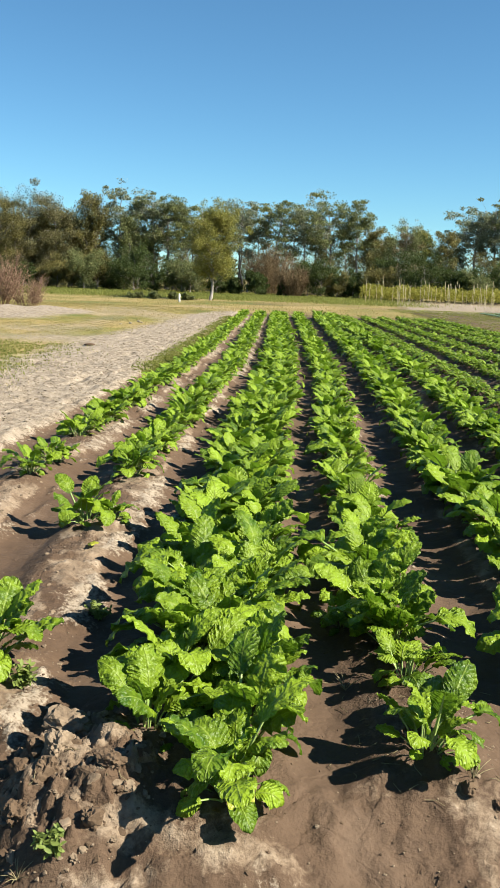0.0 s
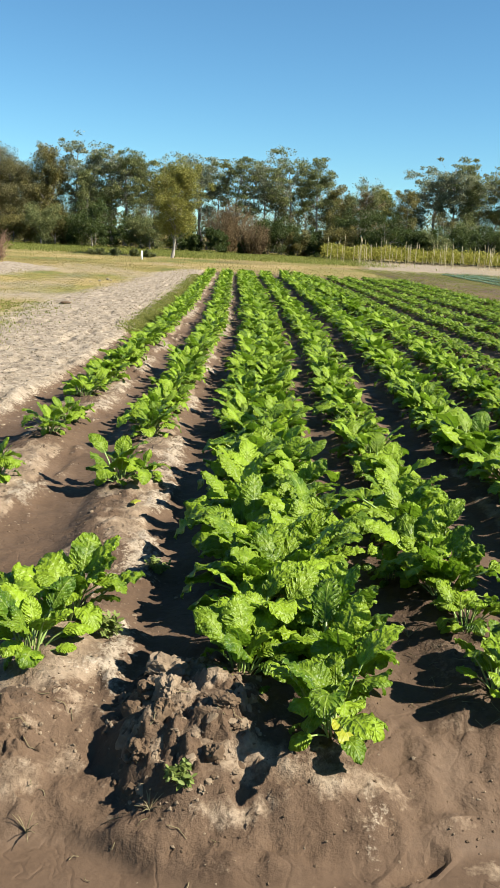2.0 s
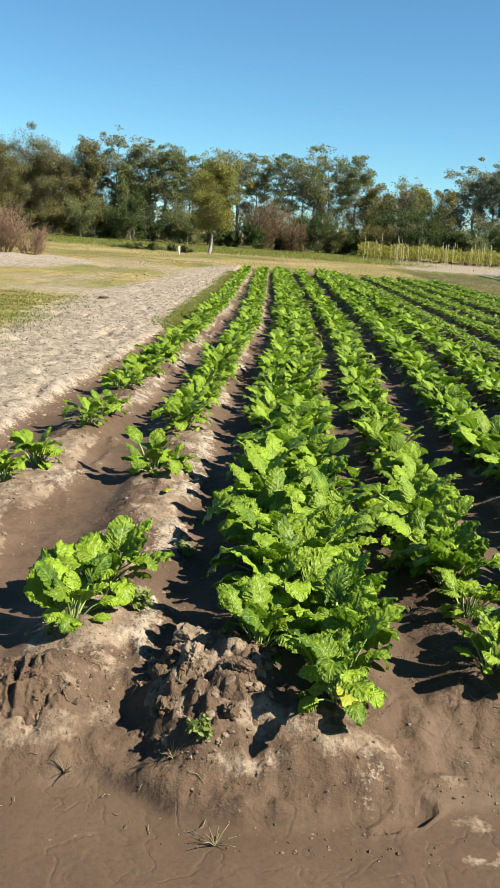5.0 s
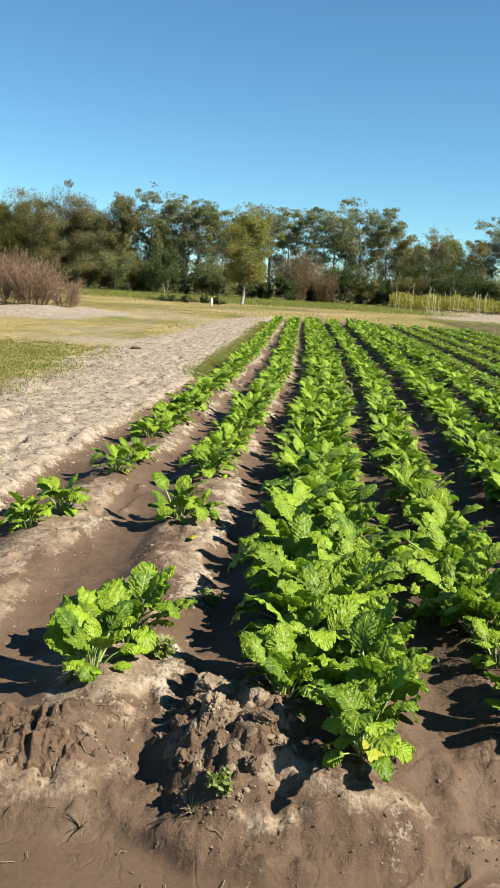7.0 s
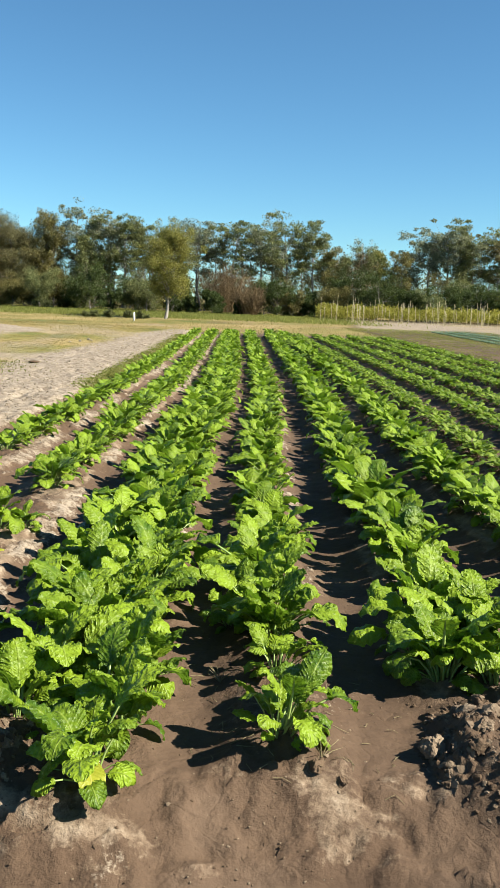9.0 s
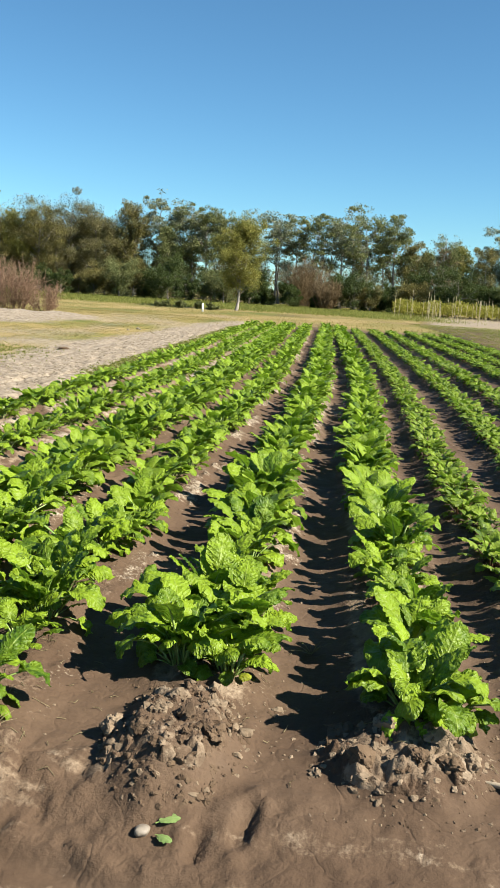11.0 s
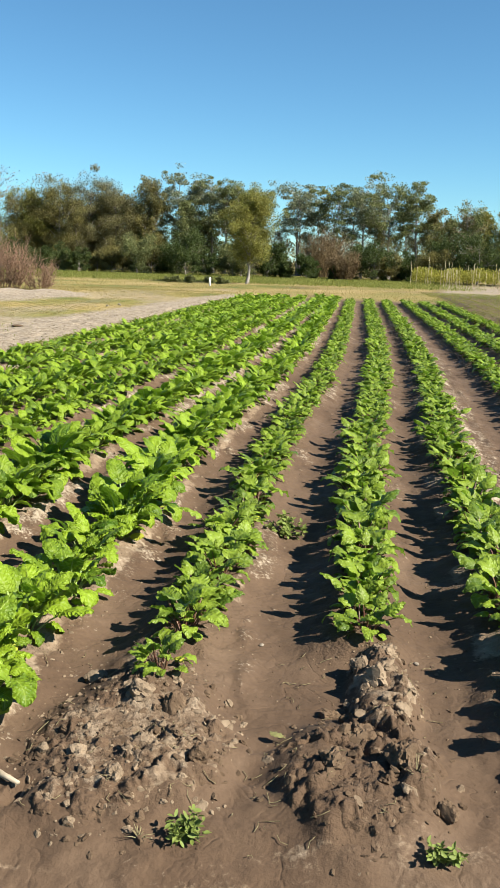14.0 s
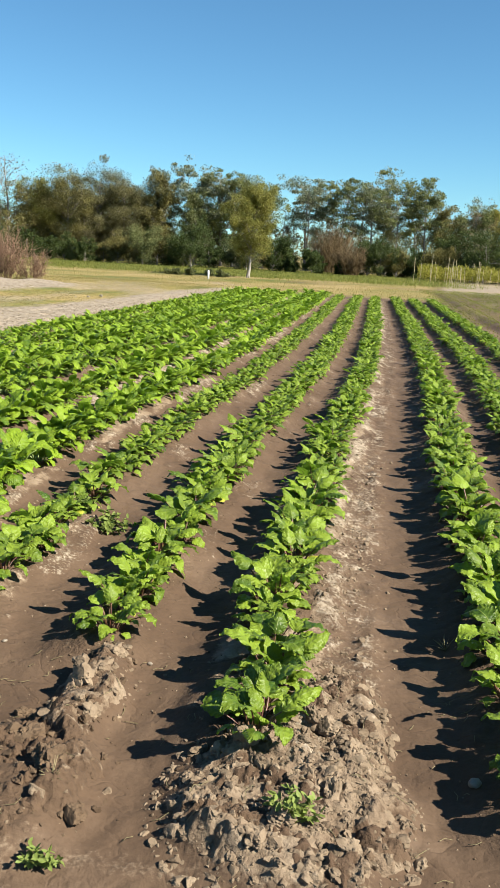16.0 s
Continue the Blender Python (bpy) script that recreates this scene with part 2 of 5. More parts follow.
M_GROUND = ground_material()
M_CLOD_DRY = clod_material("dry_clod", (0.092, 0.066, 0.043), (0.205, 0.158, 0.108))
M_CLOD_DAMP = clod_material("damp_clod", (0.0499, 0.0319, 0.0191), (0.106, 0.0735, 0.0457))
M_CLOD_DUST = clod_material("dusty_clod", (0.127, 0.101, 0.0706), (0.238, 0.198, 0.145))
# the deep tone is darkened to paint shaded leaves into the blade colour
M_CHARD = leaf_material("chard_blade", (0.032, 0.078, 0.005), (0.152, 0.228, 0.013), (0.20, 0.27, 0.045), rough=0.43, thin=0.29)
M_FALLEN = leaf_material("fallen_blade", (0.09, 0.15, 0.04), (0.15, 0.22, 0.07), (0.22, 0.30, 0.12), rough=0.5, thin=0.15, crinkle=0.002)
M_BEET = leaf_material("beet_blade", (0.031, 0.068, 0.008), (0.142, 0.203, 0.020), (0.17, 0.225, 0.045), rough=0.42, veins=6.0, thin=0.31, crinkle=0.009)
M_YELLOW = leaf_material("yellowed_blade", (0.17, 0.215, 0.016), (0.29, 0.30, 0.030), (0.34, 0.33, 0.10), crinkle=0.005)
M_CHARD_STALK = plain_material("chard_stalk", (0.127, 0.215, 0.0399), (0.239, 0.304, 0.0954), 30, 0.45)
M_BEET_STALK = plain_material("beet_stalk", (0.0599, 0.0144, 0.0144), (0.104, 0.0599, 0.0239), 30, 0.45)
M_WITHERED = plain_material("withered_leaf", (0.0718, 0.0798, 0.02), (0.175, 0.16, 0.0558), 60, 0.8)
M_CABBAGE = leaf_material("cabbage_blade", (0.0399, 0.0838, 0.0438), (0.112, 0.18, 0.107), (0.224, 0.287, 0.192), rough=0.5, thin=0.12)
M_WEED = foliage_material("weed_green", (0.075, 0.115, 0.020), (0.20, 0.25, 0.06), 0.35)
M_DRY_STEM = plain_material("dry_straw", (0.104, 0.0878, 0.0399), (0.207, 0.175, 0.0878), 40, 0.8)
M_GRASS = foliage_material("meadow_grass", (0.20, 0.175, 0.055), (0.37, 0.30, 0.13), 0.6)
M_GRASS_GREEN = foliage_material("green_grass", (0.10, 0.132, 0.024), (0.25, 0.262, 0.065), 0.6)
M_BARK = plain_material("bark", (0.0954, 0.0838, 0.0702), (0.271, 0.248, 0.215), 3, 0.9, (1, 1, 0.3))
M_STAKE = plain_material("cane_stake", (0.23, 0.20, 0.10), (0.38, 0.33, 0.20), 6, 0.6)
M_STICK = plain_material("peeled_stick", (0.175, 0.144, 0.0954), (0.319, 0.271, 0.199), 25, 0.6)
M_STONE = plain_material("pale_stone", (0.138, 0.115, 0.0871), (0.22, 0.193, 0.151), 40, 0.6)
M_PAINT = plain_material("white_paint", (0.526, 0.526, 0.503), (0.654, 0.654, 0.638), 12, 0.6)
# tree tints are lightened and greyed, so slight distance haze sits in the colour
FOLIAGE = {
    "olive": foliage_material("olive_foliage", (0.078, 0.076, 0.024), (0.225, 0.200, 0.066), 0.5),
    "brown": foliage_material("brownish_foliage", (0.078, 0.076, 0.032), (0.200, 0.186, 0.080), 0.5),
    "green": foliage_material("green_foliage", (0.062, 0.084, 0.030), (0.215, 0.230, 0.090), 0.52),
    "blue": foliage_material("greyish_green_foliage", (0.092, 0.116, 0.068), (0.262, 0.282, 0.168), 0.52),
    "yellow": foliage_material("yellow_green_foliage", (0.105, 0.112, 0.022), (0.270, 0.262, 0.064), 0.5),
    "dark": foliage_material("dark_green_foliage", (0.0204, 0.0373, 0.0102), (0.0746, 0.102, 0.0238), 0.48),
    "dry": foliage_material("dry_reddish_twigs", (0.080, 0.056, 0.026), (0.172, 0.122, 0.060), 0.2),
    "red": foliage_material("reddish_thorn_twigs", (0.118, 0.072, 0.044), (0.235, 0.150, 0.098), 0.2),
    "cane": foliage_material("cane_foliage", (0.155, 0.162, 0.020), (0.300, 0.290, 0.056), 0.55),
}


# ---- mesh helpers ----
def quick_fill(me, verts, faces):
    me.vertices.add(len(verts))
    me.vertices.foreach_set("co", verts.astype(np.float32).ravel())
    me.loops.add(faces.size)
    me.loops.foreach_set("vertex_index", faces.astype(np.int32).ravel())
    me.polygons.add(len(faces))
    me.polygons.foreach_set("loop_start", (np.arange(len(faces)) * faces.shape[1]).astype(np.int32))
    me.update(calc_edges=True)


def mesh_from(name, verts, faces, mats, uvs=None, mat_index=None, soft=True):
    """A mesh from arrays; faces all have the same count of corners, or are a list."""
    me = bpy.data.meshes.new(name)
    if isinstance(faces, list):
        me.from_pydata(np.asarray(verts).tolist(), [], faces)
    else:
        quick_fill(me, np.asarray(verts), faces)
    for m in mats:
        me.materials.append(m)
    if uvs is not None:
        layer = me.uv_layers.new(name="UVMap")
        idx = np.empty(len(me.loops), dtype=np.int32)
        me.loops.foreach_get("vertex_index", idx)
        layer.data.foreach_set("uv", np.asarray(uvs, dtype=np.float32)[idx].ravel())
    if mat_index is not None:
        me.polygons.foreach_set("material_index", np.asarray(mat_index, dtype=np.int32))
    if soft:
        me.polygons.foreach_set("use_smooth", np.ones(len(me.polygons), dtype=bool))
    me.update()
    return me


def part_mesh(name, me, parent, m=None, label=""):
    ob = new(name, me)
    ob.parent = parent
    if m is not None:
        ob.matrix_basis = m
    if label:
        ob["label"] = label
    return ob


def part(name, bm, material, parent, label=""):
    me = bpy.data.meshes.new(name)
    bm.to_mesh(me)
    bm.free()
    me.materials.append(material)
    me.polygons.foreach_set("use_smooth", np.ones(len(me.polygons), dtype=bool))
    return part_mesh(name, me, parent, None, label)


def thing(name, label, category, group="", kind="", data=None, m=None):
    ob = new(name, data)
    if m is not None:
        ob.matrix_basis = m
    if data is None:
        ob.empty_display_size = 0.05
    return tagged(ob, label, category, group, kind)


class Build:
    """Collects vertices and faces of one mesh."""

    def __init__(self):
        self.v, self.f, self.n = [], [], 0

    def add(self, v, f):
        self.v.append(np.asarray(v, dtype=float))
        self.f.extend((np.asarray(f) + self.n).tolist())
        self.n += len(v)

    def tube(self, pts, radii, sides=6):
        pts = np.asarray(pts, dtype=float)
        ring = []
        for i, (p, r) in enumerate(zip(pts, radii)):
            d = pts[min(i + 1, len(pts) - 1)] - pts[max(i - 1, 0)]
            d = d / (np.linalg.norm(d) + 1e-9)
            a = np.cross(d, (0.31, 0.95, 0.05))
            a /= np.linalg.norm(a) + 1e-9
            b = np.cross(d, a)
            ang = np.arange(sides) / sides * 2 * math.pi
            ring.append(p + r * (np.cos(ang)[:, None] * a + np.sin(ang)[:, None] * b))
        f = [[i * sides + j, i * sides + (j + 1) % sides, (i + 1) * sides + (j + 1) % sides, (i + 1) * sides + j]
             for i in range(len(pts) - 1) for j in range(sides)]
        f.append(list(range((len(pts) - 1) * sides, len(pts) * sides)))
        v = np.concatenate(ring)
        self.v.append(v)
        self.f.extend([[k + self.n for k in q] for q in f])
        self.n += len(v)

    def mesh(self, name, *mats, soft=True):
        return mesh_from(name, np.concatenate(self.v), self.f, mats, soft=soft)


# ---- the field's plan ----
# name, x at y = 3 m, drift per metre, first plant y, ridge width, crop, plant size, how dry the crust is
ROWS = [
    ("Y", -1.76, 0.023, 4.5, 0.20, "chard", 0.82, 0.9),
    ("Z", -1.01, 0.019, 2.7, 0.19, "chard", 0.88, 0.95),
    ("A", -0.20, 0.016, 2.2, 0.33, "chard", 1.00, 0.35),
    ("B", 0.49, 0.017, 2.45, 0.20, "chard", 0.98, 0.4),
    ("C", 1.21, 0.019, 2.95, 0.21, "chard", 0.96, 0.75),
    ("D", 1.98, 0.011, 2.65, 0.21, "chard", 0.90, 0.8),
    ("E", 2.61, 0.011, 2.9, 0.20, "beet", 0.95, 0.45),
    ("F", 3.30, 0.011, 3.45, 0.20, "beet", 1.00, 0.35),
    ("G", 3.95, 0.011, 2.85, 0.22, "beet", 1.00, 1.0),
    ("H", 4.90, 0.005, 2.6, 0.22, "beet", 1.00, 0.3),
    ("I", 5.57, 0.004, 2.6, 0.20, "beet", 0.95, 0.6),
    ("J", 6.30, 0.003, 2.6, 0.20, "beet", 0.95, 0.6),
]
FIELD_END = 35.0


def bow(y):
    """The rows swing a little to one side half way down the field."""
    return 0.21 * smooth(5.0, 14.5, y) - 0.10 * smooth(17, 37, y)


def row_x(row, y):
    return row[1] + row[2] * (y - 3.0) + bow(y)


# heaps of broken soil where the ridges end: x, y, radius along x, radius along y, height, dryness
HEAPS = [
    (-0.53, 2.33, 0.22, 0.34, 0.085, 0.45),
    (1.18, 2.47, 0.22, 0.30, 0.125, 0.30),
    (1.92, 2.44, 0.27, 0.20, 0.075, 0.60),
    (2.60, 2.55, 0.33, 0.42, 0.058, 0.42),
    (3.39, 3.02, 0.13, 0.30, 0.075, 0.45),
    (3.30, 2.50, 0.28, 0.36, 0.065, 0.12),
    (4.12, 2.48, 0.36, 0.36, 0.085, 0.90),
    (4.26, 2.96, 0.16, 0.38, 0.045, 0.90),
    (5.08, 2.60, 0.22, 0.34, 0.075, 0.30),
    (-1.20, 2.22, 0.28, 0.16, 0.055, 0.10),
]


# gouges trodden into the wet earth: x, y, heading, half length, half width, depth
GOUGES = [
    (1.44, 2.13, 1.35, 0.09, 0.035, 0.030), (1.305, 2.05, 1.5, 0.07, 0.030, 0.028), (0.10, 1.885, 0.55, 0.09, 0.028, 0.035), (2.33, 2.28, 1.0, 0.06, 0.03, 0.035), (-1.17, 2.24, 1.6, 0.13, 0.014, 0.03), (-1.08, 2.13, 1.2, 0.07, 0.012, 0.025),
]


def bank_y(x):
    """Where the worn track ends and the field's bank begins."""
    return np.interp(x, [-1.5, -0.85, -0.6, -0.4, 0.0, 0.42, 0.9, 1.5], [2.05, 2.08, 1.95, 1.91, 1.97, 2.10, 2.04, 1.93]) + 0.02 * np.sin(x * 2.3)


def strip_edge(y):
    return -2.16 + 0.026 * (y - 5) + bow(y)


def relief(x, y):
    """Height of the ground and its dryness, dust, grass and mud at the places given."""
    x, y = np.asarray(x, dtype=float), np.asarray(y, dtype=float)
    near = 1 - smooth(45, 60, y)
    z = 0.010 * (fbm(x * 3, y * 3, 3, 5) - 0.5)
    dry = np.zeros_like(x)
    rough = np.full_like(x, 0.25)
    for k, row in enumerate(ROWS):
        wob = 0.03 * (fbm(y * 1.1 + 40 * k, y * 0 + k, 2, 60) - 0.5)
        d = np.abs(x - row_x(row, y) - wob) / row[4]
        shape = np.exp(-(d ** 2.6) * 0.9)
        along = smooth(row[3] - 0.35, row[3] - 0.05, y) * (1 - smooth(FIELD_END, FIELD_END + 0.6, y))
        if row[0] in "YZ":
            along = smooth(2.1, 2.5, y) * (1 - smooth(FIELD_END, FIELD_END + 0.6, y))
        z = z + 0.075 * shape * along
        crust = smooth(0.2, 0.7, shape) * along * row[7] * smooth(*((0.33, 0.55) if row[0] in "YZ" else (0.40, 0.62)), fbm(x * 4.5, y * 2.6, 4, 71 + k))
        dry = np.maximum(dry, crust)
        rough = np.maximum(rough, shape * along)
    # pale crumbled strips at the foot of the ridges
    litter = np.zeros_like(x)
    for k, row in enumerate(ROWS):
        side = x - row_x(row, y) - 0.20
        much = {"G": 1.0, "A": 0.6, "B": 0.9, "C": 0.95, "D": 0.8, "E": 0.6, "Z": 1.0, "Y": 1.0}.get(row[0], 0.45)
        band = np.exp(-(side / 0.10) ** 2) * smooth(0.62 - 0.22 * much, 0.74 - 0.22 * much, fbm(x * 4 + 3 * k, y * 1.9, 4, 171 + k))
        if row[0] == "G":
            band = np.maximum(band, np.exp(-((side - 0.10) / 0.15) ** 4) * (0.10 + 0.85 * fbm(x * 5, y * 4, 3, 190)))
        band = band * much * smooth(row[3] - 0.5, row[3] - 0.2, y) * (1 - smooth(FIELD_END - 1, FIELD_END, y))
        if row[0] in "BCD":
            band = band * (0.35 + 0.65 * smooth(3.4, 4.8, y))
        litter = np.maximum(litter, band)
    flake = np.clip(litter, 0, 1)
    z = z + 0.02 * litter + flake * (0.035 * (cloddy(x, y, 0.085, 97) - 0.3) + 0.022 * (cloddy(x, y, 0.045, 98) - 0.3))
    rough = np.maximum(rough, 0.9 * np.clip(litter, 0, 1))
    for hx, hy, rx, ry, hh, hd in HEAPS:
        d = np.sqrt(((x - hx) / rx) ** 2 + ((y - hy) / ry) ** 2)
        g = 1 - smooth(0.45, 1.25, d + 0.5 * (fbm(x * 9, y * 9, 3, 33) - 0.5))
        z = z + hh * g
        dry = np.maximum(dry * (1 - 0.5 * g), g * hd * (0.5 + fbm(x * 5, y * 5, 3, 91)))
        rough = np.maximum(rough, 1.0 * g)
    # the worn track before the rows
    off = y - bank_y(x) + 0.09 * (fbm(x * 4.5, y * 2, 4, 86) - 0.5)
    front = 1 - smooth(-0.12, -0.03, off)
    deep = 1 - 0.35 * smooth(1.0, 2.0, x)
    z = z - 0.085 * (1 - smooth(-0.06, 0.33, off)) * deep - 0.045 * front
    slope = (1 - front) * (1 - smooth(0.26, 0.42, off))
    rough = np.maximum(rough * (1 - 0.8 * front), 0.55 * slope * deep)
    z = z + slope * (1 - 0.75 * smooth(0.8, 1.4, x)) * (0.046 * (fbm(x * 12, y * 10, 5, 85) - 0.5) + 0.034 * (cloddy(x, y, 0.040, 84) - 0.25) - 0.012 * smooth(0.62, 0.70, fbm(x * 9, y * 16, 3, 87)))
    dry = np.maximum(dry, 0.62 * slope * (1 - 0.25 * smooth(0.8, 1.4, x)) * smooth(0.36, 0.66, fbm(x * 3.0, y * 9, 5, 14)))
    streak = fbm(x * 0.9 + 0.3 * y, y * 13, 4, 12)
    flat = np.maximum(front, smooth(0.8, 1.4, x) * (1 - smooth(2.08, 2.26, y)))
    dry = np.maximum(dry * (1 - 0.4 * flat), 0.45 * (0.35 + 0.65 * smooth(-0.6, 0.2, x)) * smooth(1.0, 1.3, y) * smooth(0.50, 0.64, streak) * smooth(0.35, 0.6, fbm(x * 2.2, y * 3, 3, 15)) * flat)
    band = np.exp(-((y - 2.06 - 0.05 * np.sin(x * 1.7)) / 0.11) ** 2) * smooth(0.9, 1.4, x) * smooth(0.36, 0.70, fbm(x * 1.6, y * 30, 4, 16)) * (0.4 + fbm(x * 4, y * 4, 2, 18))
    dry = np.maximum(dry, 0.46 * band)
    puddle = smooth(1.0, 1.3, y) * smooth(0.60, 0.63, fbm(x * 7.5, y * 11, 3, 88)) * (1 - smooth(-0.16, -0.11, off)) * smooth(-0.1, 0.3, x)
    dry = np.maximum(dry, 0.55 * puddle)
    for gx, gy, ga, gl, gw, gd in GOUGES:
        c, t = math.cos(ga), math.sin(ga)
        u, w = ((x - gx) * c + (y - gy) * t) / gl, ((y - gy) * c - (x - gx) * t) / gw
        hole = np.exp(-(u * u) ** 1.5 - (w * w) ** 1.2)
        rim = np.exp(-((np.sqrt(u * u + w * w) - 1.35) / 0.3) ** 2)
        z = z - gd * hole + 0.22 * gd * rim
        rough = np.maximum(rough, 0.55 * np.maximum(hole, rim))
    # the dry, unplanted strip beside the rows and the meadow beyond it
    edge = x - strip_edge(y)
    strip = (1 - smooth(-0.16, 0.04, edge + 0.10 * (fbm(x * 2, y * 2, 3, 8) - 0.5))) * (1 - smooth(39, 42, y)) * smooth(1.5, 2.5, y)
    z = z + 0.075 * strip
    dust = np.maximum(strip * 0.95, 0.62 * np.clip(litter, 0, 1))
    rough = np.maximum(rough, strip * 1.1)
    z = z + strip * near * (0.05 * (fbm(x * 3.2, y * 2.0, 4, 55) - 0.5) - 0.04 * smooth(0.60, 0.70, fbm(x * 6.0, y * 3.6, 3, 57)))
    bound = -3.95 + 0.095 * np.maximum(y - 20, 0) + 0.5 * (fbm(x * 0.12, y * 0.22, 3, 21) - 0.5)
    meadow = 1 - smooth(-0.35, 0.25, x - bound + 0.9 * (fbm(x * 1.4, y * 0.8, 3, 22) - 0.5))
    worn = 0.6 * np.exp(-((x + 4.9 + 0.02 * (y - 20)) / 0.45) ** 2) * smooth(17, 20, y) * (1 - smooth(40, 50, y))
    worn = np.maximum(worn, 1.3 * np.exp(-((x + 4.6) / 1.7) ** 2 - ((y - 18.8) / 1.3) ** 2))
    worn = np.maximum(0.75 * worn, 0.6 * smooth(0.60, 0.72, fbm(x * 0.35, y * 0.22, 3, 29)) * (1 - smooth(44, 52, y)))
    grass = meadow * (1 - 0.85 * worn)
    far = smooth(36.5, 40.0, y + 0.12 * np.abs(x) + 1.5 * (fbm(x * 0.5, y * 0.5, 2, 41) - 0.5))
    right = smooth(7.0, 8.5, x - 0.10 * (y - 50)) * (1 - smooth(76, 84, y))
    grass = np.maximum(grass, far * (1 - right * smooth(43, 49, y)) * (0.92 - 0.5 * smooth(0.5, 0.7, fbm(x * 0.25, y * 0.15, 3, 43)) * (1 - smooth(55, 62, y))))
    dust = np.maximum(dust, meadow * worn)
    dust = np.maximum(dust, right * smooth(45, 51, y) * 0.72)
    grass = np.maximum(grass, right * smooth(47, 52, y) * 0.35 * smooth(0.45, 0.65, fbm(x * 0.5, y * 0.3, 3, 48)))
    grass = np.maximum(grass, 0.6 * np.exp(-((edge - 0.0) / 0.16) ** 2) * smooth(12, 15, y) * (1 - smooth(30, 36, y)))
    plot = smooth(6.5, 7.2, x - 0.012 * (y - 3)) * (1 - smooth(44, 50, y))
    dry = np.maximum(dry, 0.6 * plot * fbm(x * 2.0, y * 0.35, 3, 45))
    grass = np.maximum(grass * (1 - plot), plot * 0.24 * smooth(0.4, 0.65, fbm(x * 0.9, y * 0.16, 3, 46)))
    z = z + plot * 0.05 * np.sin(x * 2 * math.pi / 0.75)
    # a low heap of spread sand at the meadow's side
    heap = np.exp(-((x + 8.9 + 1.2 * (fbm(x * 0.8, y * 0.5, 3, 52) - 0.5)) / 2.3) ** 4 - ((y - 29.0) / 3.6) ** 4)
    z = z + 0.17 * heap * (0.3 + 1.4 * fbm(x * 0.9, y * 0.7, 4, 51))
    grass = grass * (1 - smooth(0.1, 0.4, heap))
    dust = np.maximum(dust, smooth(0.1, 0.4, heap))
    # lumps and cracks
    lump = fbm(x * 13, y * 13, 4, 1) - 0.5
    pit = np.abs(fbm(x * 6, y * 6, 3, 2) - 0.5)
    near2 = 1 - smooth(9, 16, y)
    z = z + near2 * np.minimum(rough, 1) * (0.030 * (cloddy(x, y, 0.09, 4) - 0.3) + 0.026 * (cloddy(x, y, 0.045, 6) - 0.3))
    z = z + near * rough * (0.030 * lump + 0.04 * (0.15 - pit)) + near * 0.012 * (fbm(x * 22, y * 22, 2, 3) - 0.5) * np.minimum(rough + 0.15, 1)
    z = z + near2 * (1 - 0.8 * flat) * 0.016 * (fbm(x * 8, y * 3.2, 4, 95) - 0.5)
    mud = np.clip(1.15 - 1.3 * rough, 0, 1) * (1 - dust) * (1 - grass)
    return z, np.clip(dry, 0, 1), np.clip(dust, 0, 1), np.clip(grass, 0, 1), mud


def steps(*spans):
    out = []
    for a, b, s0, s1 in spans:
        v, s = a, s0
        while v < b - 1e-6:
            out.append(v)
            v += s0 + (s1 - s0) * (v - a) / (b - a)
    out.append(spans[-1][1])
    return np.array(out)


def make_ground():
    """The ground's sheet; gives the grid back to set things on."""
    xs = steps((-900, -60, 120, 60), (-60, -14, 12, 1.0), (-14, -3.2, 0.5, 0.05), (-3.2, -1.6, 0.045, 0.025), (-1.6, 5.2, 0.018, 0.018), (5.2, 8.0, 0.03, 0.09), (8.0, 30, 0.4, 3), (30, 900, 6, 150))
    ys = steps((-60, -2, 20, 3), (-2, 1.2, 0.6, 0.06), (1.2, 4.4, 0.018, 0.018), (4.4, 9.0, 0.018, 0.045), (9.0, 36.5, 0.05, 0.28), (36.5, 110, 0.3, 5), (110, 1500, 8, 300))
    gx, gy = np.meshgrid(xs, ys)
    z, dry, dust, grass, mud = relief(gx.ravel(), gy.ravel())
    nx, ny = len(xs), len(ys)
    i = np.arange((ny - 1) * (nx - 1))
    a = (i // (nx - 1)) * nx + i % (nx - 1)
    faces = np.stack([a, a + 1, a + nx + 1, a + nx], 1)
    verts = np.stack([gx.ravel(), gy.ravel(), z], 1)
    me = bpy.data.meshes.new("ground")
    quick_fill(me, verts, faces)
    me.polygons.foreach_set("use_smooth", np.ones(len(faces), dtype=bool))
    for name, values in (("dry", dry), ("dust", dust), ("grass", grass), ("mud", mud)):
        me.attributes.new(name, 'FLOAT', 'POINT').data.foreach_set("value", values.astype(np.float32))
    me.materials.append(M_GROUND)
    thing("ground", "brown ridged field soil with furrows, dry strip and meadow", "ground", kind="structure", data=me)
    return xs, ys, z.reshape(ny, nx)


GRID_X, GRID_Y, GRID_Z = make_ground()


def ground_z(x, y):
    """The height of the ground's sheet at one place or many."""
    i = np.clip(np.searchsorted(GRID_X, x) - 1, 0, len(GRID_X) - 2)
    j = np.clip(np.searchsorted(GRID_Y, y) - 1, 0, len(GRID_Y) - 2)
    u = (x - GRID_X[i]) / (GRID_X[i + 1] - GRID_X[i])
    v = (y - GRID_Y[j]) / (GRID_Y[j + 1] - GRID_Y[j])
    return (GRID_Z[j, i] * (1 - u) + GRID_Z[j, i + 1] * u) * (1 - v) + (GRID_Z[j + 1, i] * (1 - u) + GRID_Z[j + 1, i + 1] * u) * v


